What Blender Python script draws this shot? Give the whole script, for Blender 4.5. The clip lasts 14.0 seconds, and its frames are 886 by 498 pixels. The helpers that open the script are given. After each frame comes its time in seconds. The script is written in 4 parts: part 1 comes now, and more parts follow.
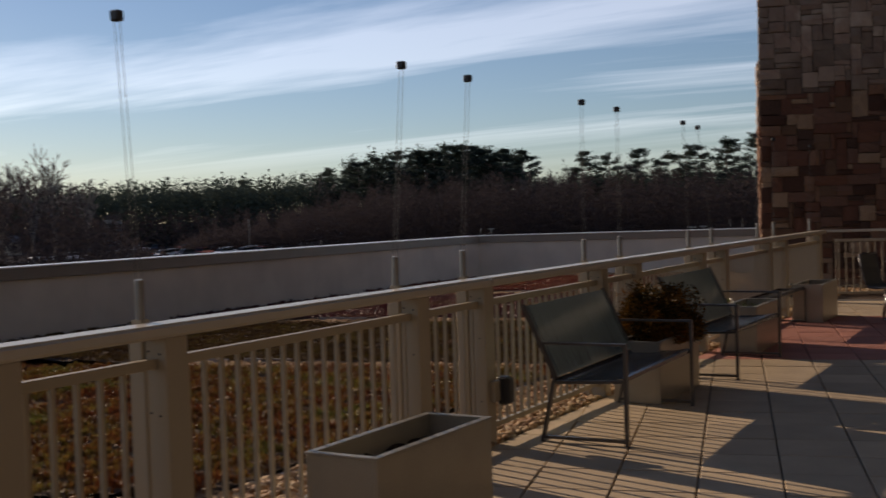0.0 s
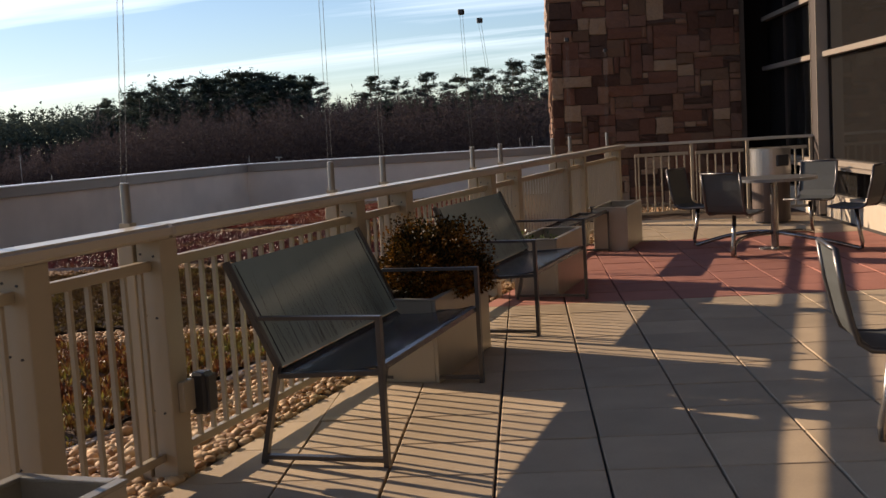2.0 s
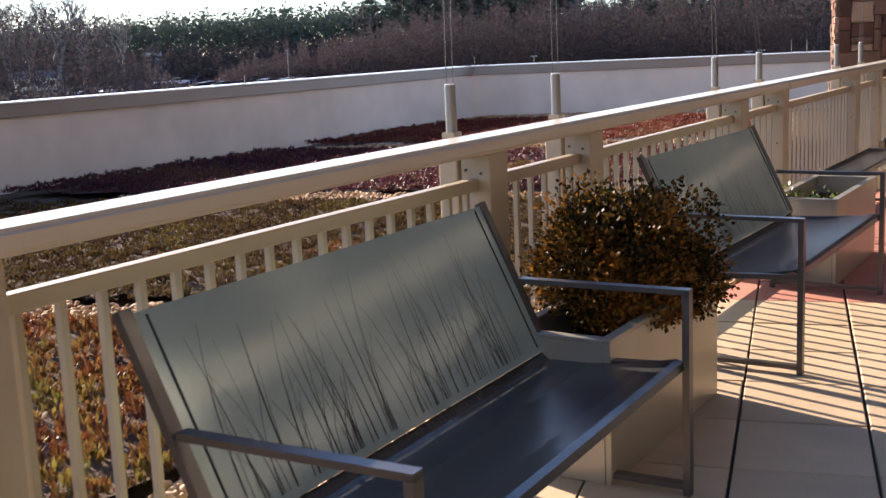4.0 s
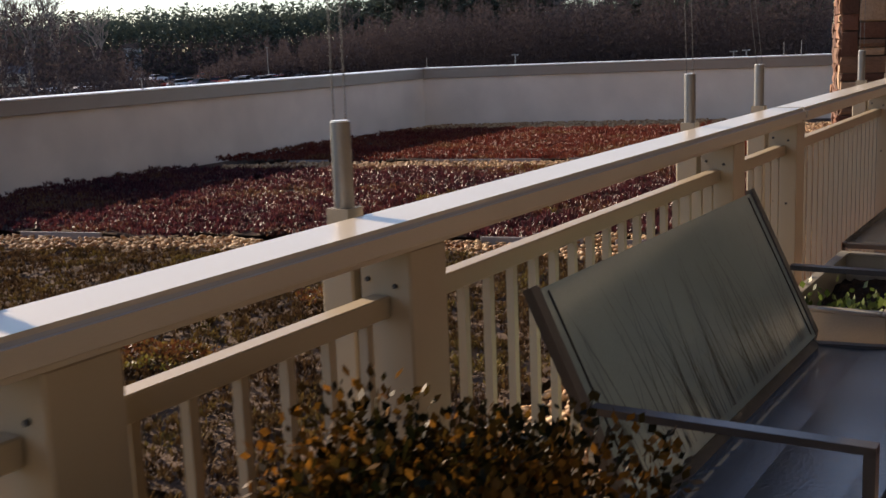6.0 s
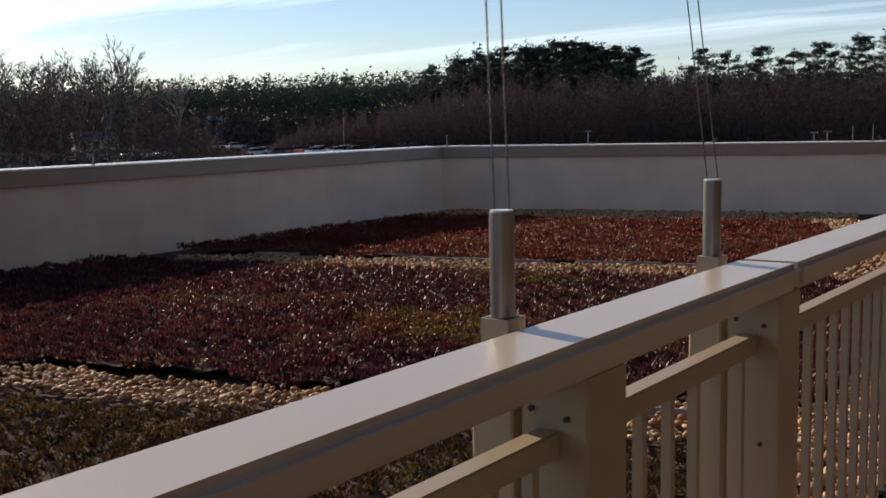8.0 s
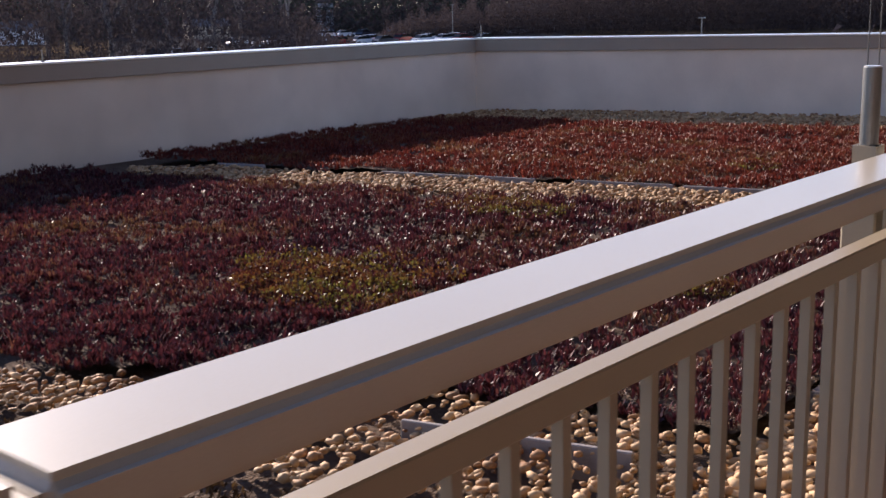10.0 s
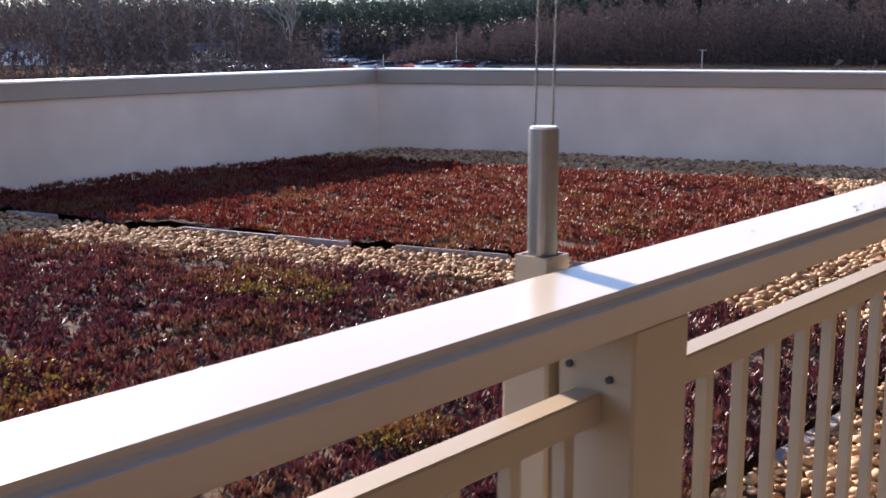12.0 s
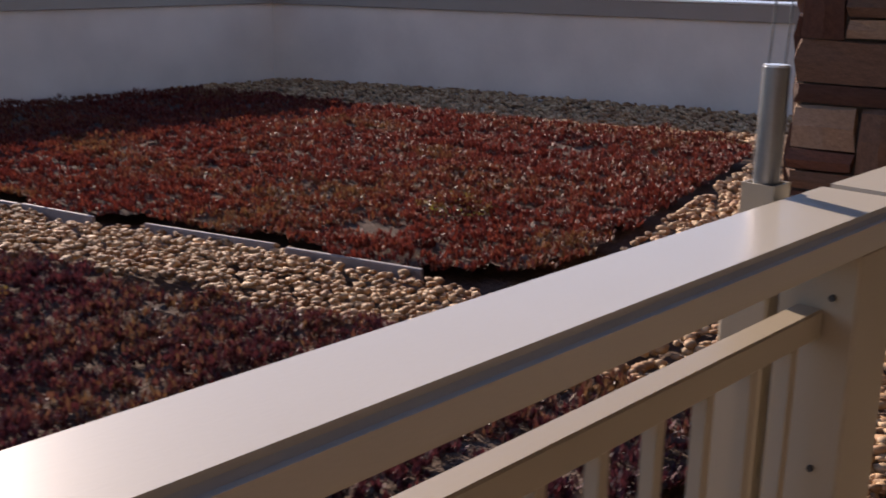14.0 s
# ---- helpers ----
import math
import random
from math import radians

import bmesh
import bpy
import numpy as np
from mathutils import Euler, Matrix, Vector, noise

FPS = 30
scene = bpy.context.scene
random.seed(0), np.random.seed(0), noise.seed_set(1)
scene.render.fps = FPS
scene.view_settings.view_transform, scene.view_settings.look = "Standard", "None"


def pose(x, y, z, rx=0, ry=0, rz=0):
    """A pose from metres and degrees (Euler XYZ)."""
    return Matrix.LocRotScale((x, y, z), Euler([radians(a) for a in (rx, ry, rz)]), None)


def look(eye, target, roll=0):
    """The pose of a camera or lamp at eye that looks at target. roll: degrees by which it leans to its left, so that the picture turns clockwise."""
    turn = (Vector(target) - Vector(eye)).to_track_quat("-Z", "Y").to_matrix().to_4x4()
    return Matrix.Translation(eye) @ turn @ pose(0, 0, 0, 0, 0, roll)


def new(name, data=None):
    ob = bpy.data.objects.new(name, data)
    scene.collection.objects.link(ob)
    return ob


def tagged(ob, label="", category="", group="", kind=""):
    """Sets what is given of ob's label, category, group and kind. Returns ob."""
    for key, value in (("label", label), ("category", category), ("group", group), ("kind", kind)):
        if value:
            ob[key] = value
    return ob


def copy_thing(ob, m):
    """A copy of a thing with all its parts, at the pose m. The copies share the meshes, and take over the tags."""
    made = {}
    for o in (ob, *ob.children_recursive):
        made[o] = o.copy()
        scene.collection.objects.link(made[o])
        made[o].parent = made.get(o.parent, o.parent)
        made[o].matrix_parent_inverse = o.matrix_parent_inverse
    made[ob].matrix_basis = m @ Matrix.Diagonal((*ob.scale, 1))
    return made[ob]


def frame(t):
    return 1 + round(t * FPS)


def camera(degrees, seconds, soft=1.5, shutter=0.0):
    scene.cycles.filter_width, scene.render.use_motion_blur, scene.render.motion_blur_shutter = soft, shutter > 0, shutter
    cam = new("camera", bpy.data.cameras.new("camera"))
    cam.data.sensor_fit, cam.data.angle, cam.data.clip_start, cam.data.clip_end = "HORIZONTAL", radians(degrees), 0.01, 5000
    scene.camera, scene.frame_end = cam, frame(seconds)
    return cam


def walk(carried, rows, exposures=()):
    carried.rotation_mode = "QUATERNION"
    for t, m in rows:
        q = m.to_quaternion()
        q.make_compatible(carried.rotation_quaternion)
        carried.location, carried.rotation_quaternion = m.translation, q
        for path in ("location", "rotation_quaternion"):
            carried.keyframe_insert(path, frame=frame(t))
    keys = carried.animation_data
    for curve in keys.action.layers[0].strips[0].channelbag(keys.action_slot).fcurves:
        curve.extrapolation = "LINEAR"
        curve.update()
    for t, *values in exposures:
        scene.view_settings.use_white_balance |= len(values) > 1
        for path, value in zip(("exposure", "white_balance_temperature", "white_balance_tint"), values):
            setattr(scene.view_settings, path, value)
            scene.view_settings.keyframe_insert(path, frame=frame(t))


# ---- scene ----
cam = camera(42.6, 14.0, soft=1.5, shutter=0.2)
PATH = [
    (0, (3.21, 1.314, 1.483), (2.248, 3.066, 1.422), -1.7),
    (0.5, (3.053, 1.941, 1.405), (2.35, 3.811, 1.314), -2.0),
    (1, (2.921, 2.513, 1.391), (2.325, 4.416, 1.249), -2.7),
    (1.5, (2.711, 3.054, 1.424), (2.093, 4.947, 1.238), -1.5),
    (2, (2.549, 3.708, 1.381), (1.914, 5.593, 1.177), -3.3),
    (2.5, (2.372, 4.423, 1.365), (1.746, 6.305, 1.094), -0.9),
    (3, (2.22, 5.113, 1.305), (1.491, 6.936, 0.922), -0.1),
    (3.5, (2.07, 5.792, 1.383), (1.032, 7.465, 1.029), -2.6),
    (6, (1.091, 8.907, 1.389), (0.079, 10.594, 1.029), -2.2),
    (6.5, (1.043, 9.558, 1.393), (-0.005, 11.23, 1.066), -3.2),
    (7, (0.893, 10.093, 1.413), (-0.203, 11.743, 1.14), -1.5),
    (7.5, (0.838, 10.693, 1.417), (-0.308, 12.329, 1.314), -1.1),
    (8, (0.737, 11.216, 1.392), (-0.394, 12.849, 1.161), -1.0),
    (10.5, (0.7, 13.808, 1.391), (-0.597, 15.269, 0.964), -0.7),
    (11, (0.762, 14.39, 1.378), (-0.533, 15.848, 0.935), 0.3),
    (11.5, (0.71, 14.892, 1.353), (-0.558, 16.358, 0.859), 0.8),
    (12, (0.681, 15.37, 1.366), (-0.608, 16.853, 0.993), -0.2),
    (12.5, (0.672, 15.841, 1.389), (-0.648, 17.304, 1.048), -0.9),
    (13, (0.642, 16.275, 1.409), (-0.64, 17.767, 1.046), 0.5),
    (13.5, (0.592, 16.792, 1.409), (-0.766, 18.199, 0.988), 1.4),
    (14, (0.549, 17.454, 1.4), (-0.744, 18.889, 0.884), 1.1),
]
KELVIN, TINT, TINT_LATE = 7100, 18, 22
LATE = {3.5: 6300, 7.5: 6700, 8: 6800, 10.5: 6100, 11: 6200, 11.5: 6300, 12: 6100, 12.5: 6100, 13: 6700, 13.5: 6400, 14: 6200}
EXPOSURES = [(t, stops, LATE.get(t, KELVIN), TINT if t < 9 else TINT_LATE) for t, stops in (
    (0, -0.1), (0.5, -0.15), (1, 0.4), (1.5, 0.85), (2, 0.65), (2.5, 0.78), (3, 1.2), (3.5, 2.15), (6, 1.15), (6.5, 1.3), (7, 1.3), (7.5, 1.1),
    (8, 0.4), (10.5, 1.4), (11, 1.5), (11.5, 1.5), (12, 1.85), (12.5, 1.75), (13, 1.37), (13.5, 1.38), (14, 0.97))]
walk(cam, [(t, look(eye, target, roll)) for t, eye, target, roll in PATH], EXPOSURES)

# ---- world, sun ----
CLOUD_TURN, CLOUD_AT = 35.0, (0.3, 0.1, 0)
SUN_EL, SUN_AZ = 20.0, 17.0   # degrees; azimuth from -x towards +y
ce, se = math.cos(radians(SUN_EL)), math.sin(radians(SUN_EL))
SUN_DIR = Vector((-ce * math.cos(radians(SUN_AZ)), ce * math.sin(radians(SUN_AZ)), se))
sun_data = bpy.data.lights.new("sun", "SUN")
sun_data.energy, sun_data.angle, sun_data.color = 5.0, radians(0.53), (1.0, 0.85, 0.66)
sun = new("sun", sun_data)
sun.rotation_mode = "QUATERNION"
sun.rotation_quaternion = (-SUN_DIR).to_track_quat("-Z", "Y")

world = bpy.data.worlds.new("sky")
scene.world = world
world.use_nodes = True
wn, wl = world.node_tree.nodes, world.node_tree.links
wn.clear()
w_out = wn.new("ShaderNodeOutputWorld")
w_bg = wn.new("ShaderNodeBackground")
w_sky = wn.new("ShaderNodeTexSky")
w_sky.sky_type, w_sky.sun_disc = "NISHITA", False
w_sky.sun_elevation = radians(SUN_EL)
w_sky.sun_rotation = math.atan2(SUN_DIR.x, SUN_DIR.y)
w_sky.dust_density, w_sky.air_density, w_sky.ozone_density = 0.15, 1.0, 2.5
w_bg.inputs["Strength"].default_value = 0.075
# thin streaky clouds, laid out on a flat layer overhead
w_tc = wn.new("ShaderNodeTexCoord")
w_sep = wn.new("ShaderNodeSeparateXYZ")
wl.new(w_tc.outputs["Generated"], w_sep.inputs[0])

def w_math(op, a, b):
    n = wn.new("ShaderNodeMath")
    n.operation = op
    for i, v in enumerate((a, b)):
        if isinstance(v, (int, float)):
            n.inputs[i].default_value = v
        else:
            wl.new(v, n.inputs[i])
    return n.outputs[0]

w_h = w_math("ADD", w_math("MAXIMUM", w_sep.outputs[2], 0.0), 0.06)
w_px, w_py = w_math("DIVIDE", w_sep.outputs[0], w_h), w_math("DIVIDE", w_sep.outputs[1], w_h)
w_comb = wn.new("ShaderNodeCombineXYZ")
wl.new(w_px, w_comb.inputs[0])
wl.new(w_py, w_comb.inputs[1])
w_map = wn.new("ShaderNodeMapping")
w_map.inputs["Rotation"].default_value = (0, 0, radians(CLOUD_TURN))
w_map.inputs["Scale"].default_value = (0.09, 0.36, 1)
w_map.inputs["Location"].default_value = CLOUD_AT
wl.new(w_comb.outputs[0], w_map.inputs[0])
w_noise = wn.new("ShaderNodeTexNoise")
w_noise.inputs["Scale"].default_value, w_noise.inputs["Detail"].default_value = 1.0, 9
w_noise.inputs["Roughness"].default_value, w_noise.inputs["Distortion"].default_value = 0.56, 0.5
wl.new(w_map.outputs[0], w_noise.inputs["Vector"])
w_ramp = wn.new("ShaderNodeValToRGB")
w_ramp.color_ramp.elements[0].position, w_ramp.color_ramp.elements[1].position = 0.44, 0.525
wl.new(w_noise.outputs["Fac"], w_ramp.inputs[0])
w_low = wn.new("ShaderNodeMapRange")
w_low.inputs["From Min"].default_value, w_low.inputs["From Max"].default_value = 0.035, 0.08
wl.new(w_sep.outputs[2], w_low.inputs["Value"])
w_high = wn.new("ShaderNodeMapRange")
w_high.inputs["From Min"].default_value, w_high.inputs["From Max"].default_value = 0.25, 0.55
w_high.inputs["To Min"].default_value, w_high.inputs["To Max"].default_value = 1.0, 0.15
wl.new(w_sep.outputs[2], w_high.inputs["Value"])
w_cov = w_math("MULTIPLY", w_math("MULTIPLY", w_ramp.outputs[0], w_low.outputs[0]), w_high.outputs[0])
w_mix = wn.new("ShaderNodeMix")
w_mix.data_type = "RGBA"
wl.new(w_cov, w_mix.inputs["Factor"])
w_tone = wn.new("ShaderNodeMix")
w_tone.data_type, w_tone.blend_type = "RGBA", "MULTIPLY"
w_tone.inputs["Factor"].default_value = 1.0
w_tone.inputs["B"].default_value = (0.88, 1.0, 1.18, 1)
wl.new(w_sky.outputs[0], w_tone.inputs["A"])
wl.new(w_tone.outputs["Result"], w_mix.inputs["A"])
w_cloud = wn.new("ShaderNodeMix")
w_cloud.data_type, w_cloud.blend_type = "RGBA", "ADD"
w_cloud.inputs["Factor"].default_value = 1.0
w_cloud.inputs["B"].default_value = (4.6, 4.7, 4.9, 1)
wl.new(w_tone.outputs["Result"], w_cloud.inputs["A"])
wl.new(w_cloud.outputs["Result"], w_mix.inputs["B"])
wl.new(w_mix.outputs["Result"], w_bg.inputs[0])
wl.new(w_bg.outputs[0], w_out.inputs[0])

# ---- helpers of this scene ----
def group_at(name, label="", category="", group="", kind="", m=None):
    ob = new(name)
    if m is not None:
        ob.matrix_basis = m
    return tagged(ob, label, category, group, kind)

def part(name, bm, mat, parent=None, label="", smooth=False):
    me = bpy.data.meshes.new(name)
    bm.to_mesh(me)
    bm.free()
    if smooth:
        for p in me.polygons:
            p.use_smooth = True
    me.materials.append(mat)
    ob = new(name, me)
    if parent is not None:
        ob.parent = parent
    if label:
        ob["label"] = label
    return ob

def share(name, me, m, parent):
    ob = new(name, me)
    ob.parent = parent
    ob.matrix_basis = m
    return ob

def box(bm, x0, x1, y0, y1, z0, z1, bevel=0.0, m=None, seg=1):
    t = bmesh.new()
    bmesh.ops.create_cube(t, size=1.0)
    for v in t.verts:
        v.co = Vector((x0 + (v.co.x + .5) * (x1 - x0), y0 + (v.co.y + .5) * (y1 - y0), z0 + (v.co.z + .5) * (z1 - z0)))
    if bevel:
        bmesh.ops.bevel(t, geom=t.edges[:], offset=bevel, segments=seg, affect="EDGES")
    if m is not None:
        t.transform(m)
    me = bpy.data.meshes.new("t")
    t.to_mesh(me)
    t.free()
    bm.from_mesh(me)
    bpy.data.meshes.remove(me)
    return bm

def cyl(bm, p, q, r, n=12, r2=None):
    p, q = Vector(p), Vector(q)
    m = Matrix.Translation((p + q) / 2) @ (q - p).to_track_quat("Z", "Y").to_matrix().to_4x4()
    bmesh.ops.create_cone(bm, cap_ends=True, segments=n, radius1=r, radius2=r if r2 is None else r2, depth=(q - p).length, matrix=m)
    return bm

def pipe(bm, pts, r, n=8, flat=None):
    """A tube along points; flat gives (half width, half height) of a rectangular section."""
    pts = [Vector(p) for p in pts]
    rings, up = [], Vector((0, 0, 1))
    for i, p in enumerate(pts):
        d = (pts[min(i + 1, len(pts) - 1)] - pts[max(i - 1, 0)]).normalized()
        ref = up if abs(d.z) < 0.95 else Vector((0, 1, 0))
        a = d.cross(ref).normalized()
        b = a.cross(d).normalized()
        ring = []
        for k in range(n):
            w = 2 * math.pi * (k + .5) / n
            ring.append(bm.verts.new(p + a * math.cos(w) * r + b * math.sin(w) * r))
        rings.append(ring)
    for r0, r1 in zip(rings, rings[1:]):
        for k in range(n):
            bm.faces.new((r0[k], r0[(k + 1) % n], r1[(k + 1) % n], r1[k]))
    bm.faces.new(rings[0][::-1])
    bm.faces.new(rings[-1])
    return bm

def arc(c, r, a0, a1, n=6, ax=(1, 0, 0), ay=(0, 0, 1)):
    c, ax, ay = Vector(c), Vector(ax), Vector(ay)
    return [c + ax * r * math.cos(a0 + (a1 - a0) * i / n) + ay * r * math.sin(a0 + (a1 - a0) * i / n) for i in range(n + 1)]

# the paving, the facade and the beds lie turned to the railing
TURN = 14.3
U = Vector((math.cos(radians(TURN)), math.sin(radians(TURN)), 0))
V = Vector((-math.sin(radians(TURN)), math.cos(radians(TURN)), 0))
GRID = pose(1.275, 7.995, 0, 0, 0, TURN)      # a joint crossing of the paving

def uv(x, y):
    d = Vector((x - 1.275, y - 7.995, 0))
    return d.dot(U), d.dot(V)

# ---- materials ----
def material(name, base, rough=0.6, metal=0.0, var=0.15, scale=8.0, bump=0.1, bscale=120.0, tint=None, rnd=0.0, coat=0.0, dist=0.01, spec=0.5):
    """Base colour with variation at two scales, a fine bump and, for pieces, a random shift."""
    mat = bpy.data.materials.new(name)
    mat.use_nodes = True
    n, l = mat.node_tree.nodes, mat.node_tree.links
    bsdf = n["Principled BSDF"]
    bsdf.inputs["Roughness"].default_value, bsdf.inputs["Metallic"].default_value = rough, metal
    bsdf.inputs["Specular IOR Level"].default_value = spec
    if coat:
        bsdf.inputs["Coat Weight"].default_value = coat
        bsdf.inputs["Coat Roughness"].default_value = 0.15
    tc = n.new("ShaderNodeTexCoord")
    a = n.new("ShaderNodeTexNoise")
    a.inputs["Scale"].default_value, a.inputs["Detail"].default_value = scale, 5
    b = n.new("ShaderNodeTexNoise")
    b.inputs["Scale"].default_value, b.inputs["Detail"].default_value = bscale, 3
    where = tc.outputs["Object"]
    if rnd:
        oi = n.new("ShaderNodeObjectInfo")
        sc = n.new("ShaderNodeVectorMath")
        sc.operation = "MULTIPLY_ADD"
        sc.inputs[1].default_value = (37.0, 91.0, 53.0)
        l.new(oi.outputs["Random"], sc.inputs[0])
        l.new(where, sc.inputs[2])
        where = sc.outputs[0]
    l.new(where, a.inputs["Vector"])
    l.new(where, b.inputs["Vector"])
    add = n.new("ShaderNodeMath")
    add.operation = "ADD"
    l.new(a.outputs["Fac"], add.inputs[0])
    l.new(b.outputs["Fac"], add.inputs[1])
    mr = n.new("ShaderNodeMapRange")
    mr.inputs["From Min"].default_value, mr.inputs["From Max"].default_value = 0.6, 1.4
    mr.inputs["To Min"].default_value, mr.inputs["To Max"].default_value = 1 - var, 1 + var
    l.new(add.outputs[0], mr.inputs["Value"])
    val = mr.outputs[0]
    if rnd:
        r = n.new("ShaderNodeMapRange")
        r.inputs["To Min"].default_value, r.inputs["To Max"].default_value = 1 - rnd, 1 + rnd
        l.new(oi.outputs["Random"], r.inputs["Value"])
        mu = n.new("ShaderNodeMath")
        mu.operation = "MULTIPLY"
        l.new(val, mu.inputs[0])
        l.new(r.outputs[0], mu.inputs[1])
        val = mu.outputs[0]
    mix = n.new("ShaderNodeVectorMath")
    mix.operation = "SCALE"
    if tint:
        cm = n.new("ShaderNodeMix")
        cm.data_type = "RGBA"
        cm.inputs["A"].default_value, cm.inputs["B"].default_value = (*base, 1), (*tint, 1)
        mr2 = n.new("ShaderNodeMapRange")
        mr2.inputs["From Min"].default_value, mr2.inputs["From Max"].default_value = 0.4, 0.6
        l.new(a.outputs["Fac"], mr2.inputs["Value"])
        l.new(mr2.outputs[0], cm.inputs["Factor"])
        l.new(cm.outputs["Result"], mix.inputs[0])
    else:
        mix.inputs[0].default_value = base
    l.new(val, mix.inputs["Scale"])
    l.new(mix.outputs[0], bsdf.inputs["Base Color"])
    if bump:
        bp = n.new("ShaderNodeBump")
        bp.inputs["Strength"].default_value, bp.inputs["Distance"].default_value = bump, dist
        l.new(b.outputs["Fac"], bp.inputs["Height"])
        l.new(bp.outputs[0], bsdf.inputs["Normal"])
    return mat


def plant_material(name, colours, patch=0.35, rough=0.55, spread=0.35, trans=0.25, spec=0.5):
    """Leaf colours in patches, varied from leaf to leaf."""
    mat = bpy.data.materials.new(name)
    mat.use_nodes = True
    n, l = mat.node_tree.nodes, mat.node_tree.links
    bsdf = n["Principled BSDF"]
    bsdf.inputs["Roughness"].default_value = rough
    bsdf.inputs["Specular IOR Level"].default_value = spec
    tc, geo = n.new("ShaderNodeTexCoord"), n.new("ShaderNodeNewGeometry")
    a = n.new("ShaderNodeTexNoise")
    a.inputs["Scale"].default_value, a.inputs["Detail"].default_value = patch, 6
    a.inputs["Roughness"].default_value = 0.65
    l.new(tc.outputs["Object"], a.inputs["Vector"])
    jit = n.new("ShaderNodeMath")
    jit.operation = "MULTIPLY_ADD"
    l.new(geo.outputs["Random Per Island"], jit.inputs[0])
    jit.inputs[1].default_value = 0.22
    l.new(a.outputs["Fac"], jit.inputs[2])
    ramp = n.new("ShaderNodeValToRGB")
    e = ramp.color_ramp.elements
    while len(e) < len(colours):
        e.new(0.5)
    for i, c in enumerate(colours):
        e[i].position = 0.42 + 0.38 * i / max(1, len(colours) - 1)
        e[i].color = (*c, 1)
    l.new(jit.outputs[0], ramp.inputs[0])
    mr = n.new("ShaderNodeMapRange")
    mr.inputs["To Min"].default_value, mr.inputs["To Max"].default_value = 1 - spread, 1 + spread
    l.new(geo.outputs["Random Per Island"], mr.inputs["Value"])
    sc = n.new("ShaderNodeVectorMath")
    sc.operation = "SCALE"
    l.new(ramp.outputs[0], sc.inputs[0])
    l.new(mr.outputs[0], sc.inputs["Scale"])
    l.new(sc.outputs[0], bsdf.inputs["Base Color"])
    if trans:
        tr = n.new("ShaderNodeBsdfTranslucent")
        l.new(sc.outputs[0], tr.inputs["Color"])
        mx = n.new("ShaderNodeMixShader")
        mx.inputs[0].default_value = trans
        l.new(bsdf.outputs[0], mx.inputs[1])
        l.new(tr.outputs[0], mx.inputs[2])
        l.new(mx.outputs[0], n["Material Output"].inputs[0])
    return mat

# One paint, two colours: shade put into the first, sunlight into the second.
M_RAIL = material("rail_paint_shaded", (0.32, 0.265, 0.185), 0.45, 0.0, 0.05, 3, 0.03, 300)
M_RAILTOP = material("rail_top_lit_paint", (0.445, 0.40, 0.325), 0.29, 0.0, 0.07, 2.5, 0.02, 300, spec=0.26)
M_TUBE = material("brushed_steel", (0.22, 0.215, 0.21), 0.38, 0.9, 0.08, 20, 0.05, 200)
M_ROD = material("lamp_rod_metal", (0.10, 0.10, 0.10), 0.4, 0.6, 0.05, 20, 0)
M_DARK = material("dark_plastic", (0.02, 0.02, 0.022), 0.5, 0, 0.1, 20, 0.05)
M_BENCH = material("frosted_resin", (0.27, 0.345, 0.315), 0.12, 0.15, 0.08, 6, 0.02, 200)
def see_through(mat, share_, colour):
    """Lets daylight shine through a thin frosted sheet."""
    n, l = mat.node_tree.nodes, mat.node_tree.links
    tr, mx = n.new("ShaderNodeBsdfTranslucent"), n.new("ShaderNodeMixShader")
    tr.inputs["Color"].default_value = (*colour, 1)
    mx.inputs[0].default_value = share_
    l.new(n["Principled BSDF"].outputs[0], mx.inputs[1])
    l.new(tr.outputs[0], mx.inputs[2])
    l.new(mx.outputs[0], n["Material Output"].inputs[0])
see_through(M_BENCH, 0.05, (0.30, 0.36, 0.33))
M_FRAME = material("bench_frame_metal", (0.085, 0.08, 0.078), 0.33, 0.6, 0.1, 10, 0.03)
M_ETCH = material("etched_grass_line", (0.018, 0.02, 0.02), 0.5, 0.2, 0.1, 10, 0)
M_PLANTER = material("planter_beige", (0.34, 0.31, 0.25), 0.36, 0.45, 0.1, 5, 0.05, 150)
M_SOIL = material("soil", (0.035, 0.024, 0.018), 1.0, 0, 0.5, 30, 0.8, 90, dist=0.02, spec=0.05)
M_PAVER = material("paver_buff", (0.39, 0.29, 0.18), 0.85, 0, 0.2, 3, 0.3, 260, rnd=0.11, dist=0.003)
M_PAVER_RED = material("paver_red", (0.36, 0.135, 0.09), 0.85, 0, 0.14, 5, 0.25, 260, rnd=0.08, dist=0.003)
M_JOINT = material("paver_underlay", (0.05, 0.042, 0.035), 0.95, 0, 0.3, 10, 0.3)
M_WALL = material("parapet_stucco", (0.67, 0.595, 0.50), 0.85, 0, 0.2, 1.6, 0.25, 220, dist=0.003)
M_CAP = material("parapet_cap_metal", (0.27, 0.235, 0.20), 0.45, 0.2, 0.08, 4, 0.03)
M_GRAVEL = plant_material("pebble_stone", ((0.23, 0.105, 0.04), (0.34, 0.19, 0.085), (0.45, 0.31, 0.165), (0.28, 0.155, 0.07)), 3.0, 0.75, 0.3, 0, 0.3)
M_SOILBED = material("bed_substrate", (0.10, 0.072, 0.054), 1.0, 0, 0.5, 6, 0.8, 60, dist=0.02, spec=0.05)
M_STONE = material("stone_cladding", (0.24, 0.14, 0.095), 0.9, 0, 0.3, 9, 0.6, 40, rnd=0.35, dist=0.01, spec=0.2)
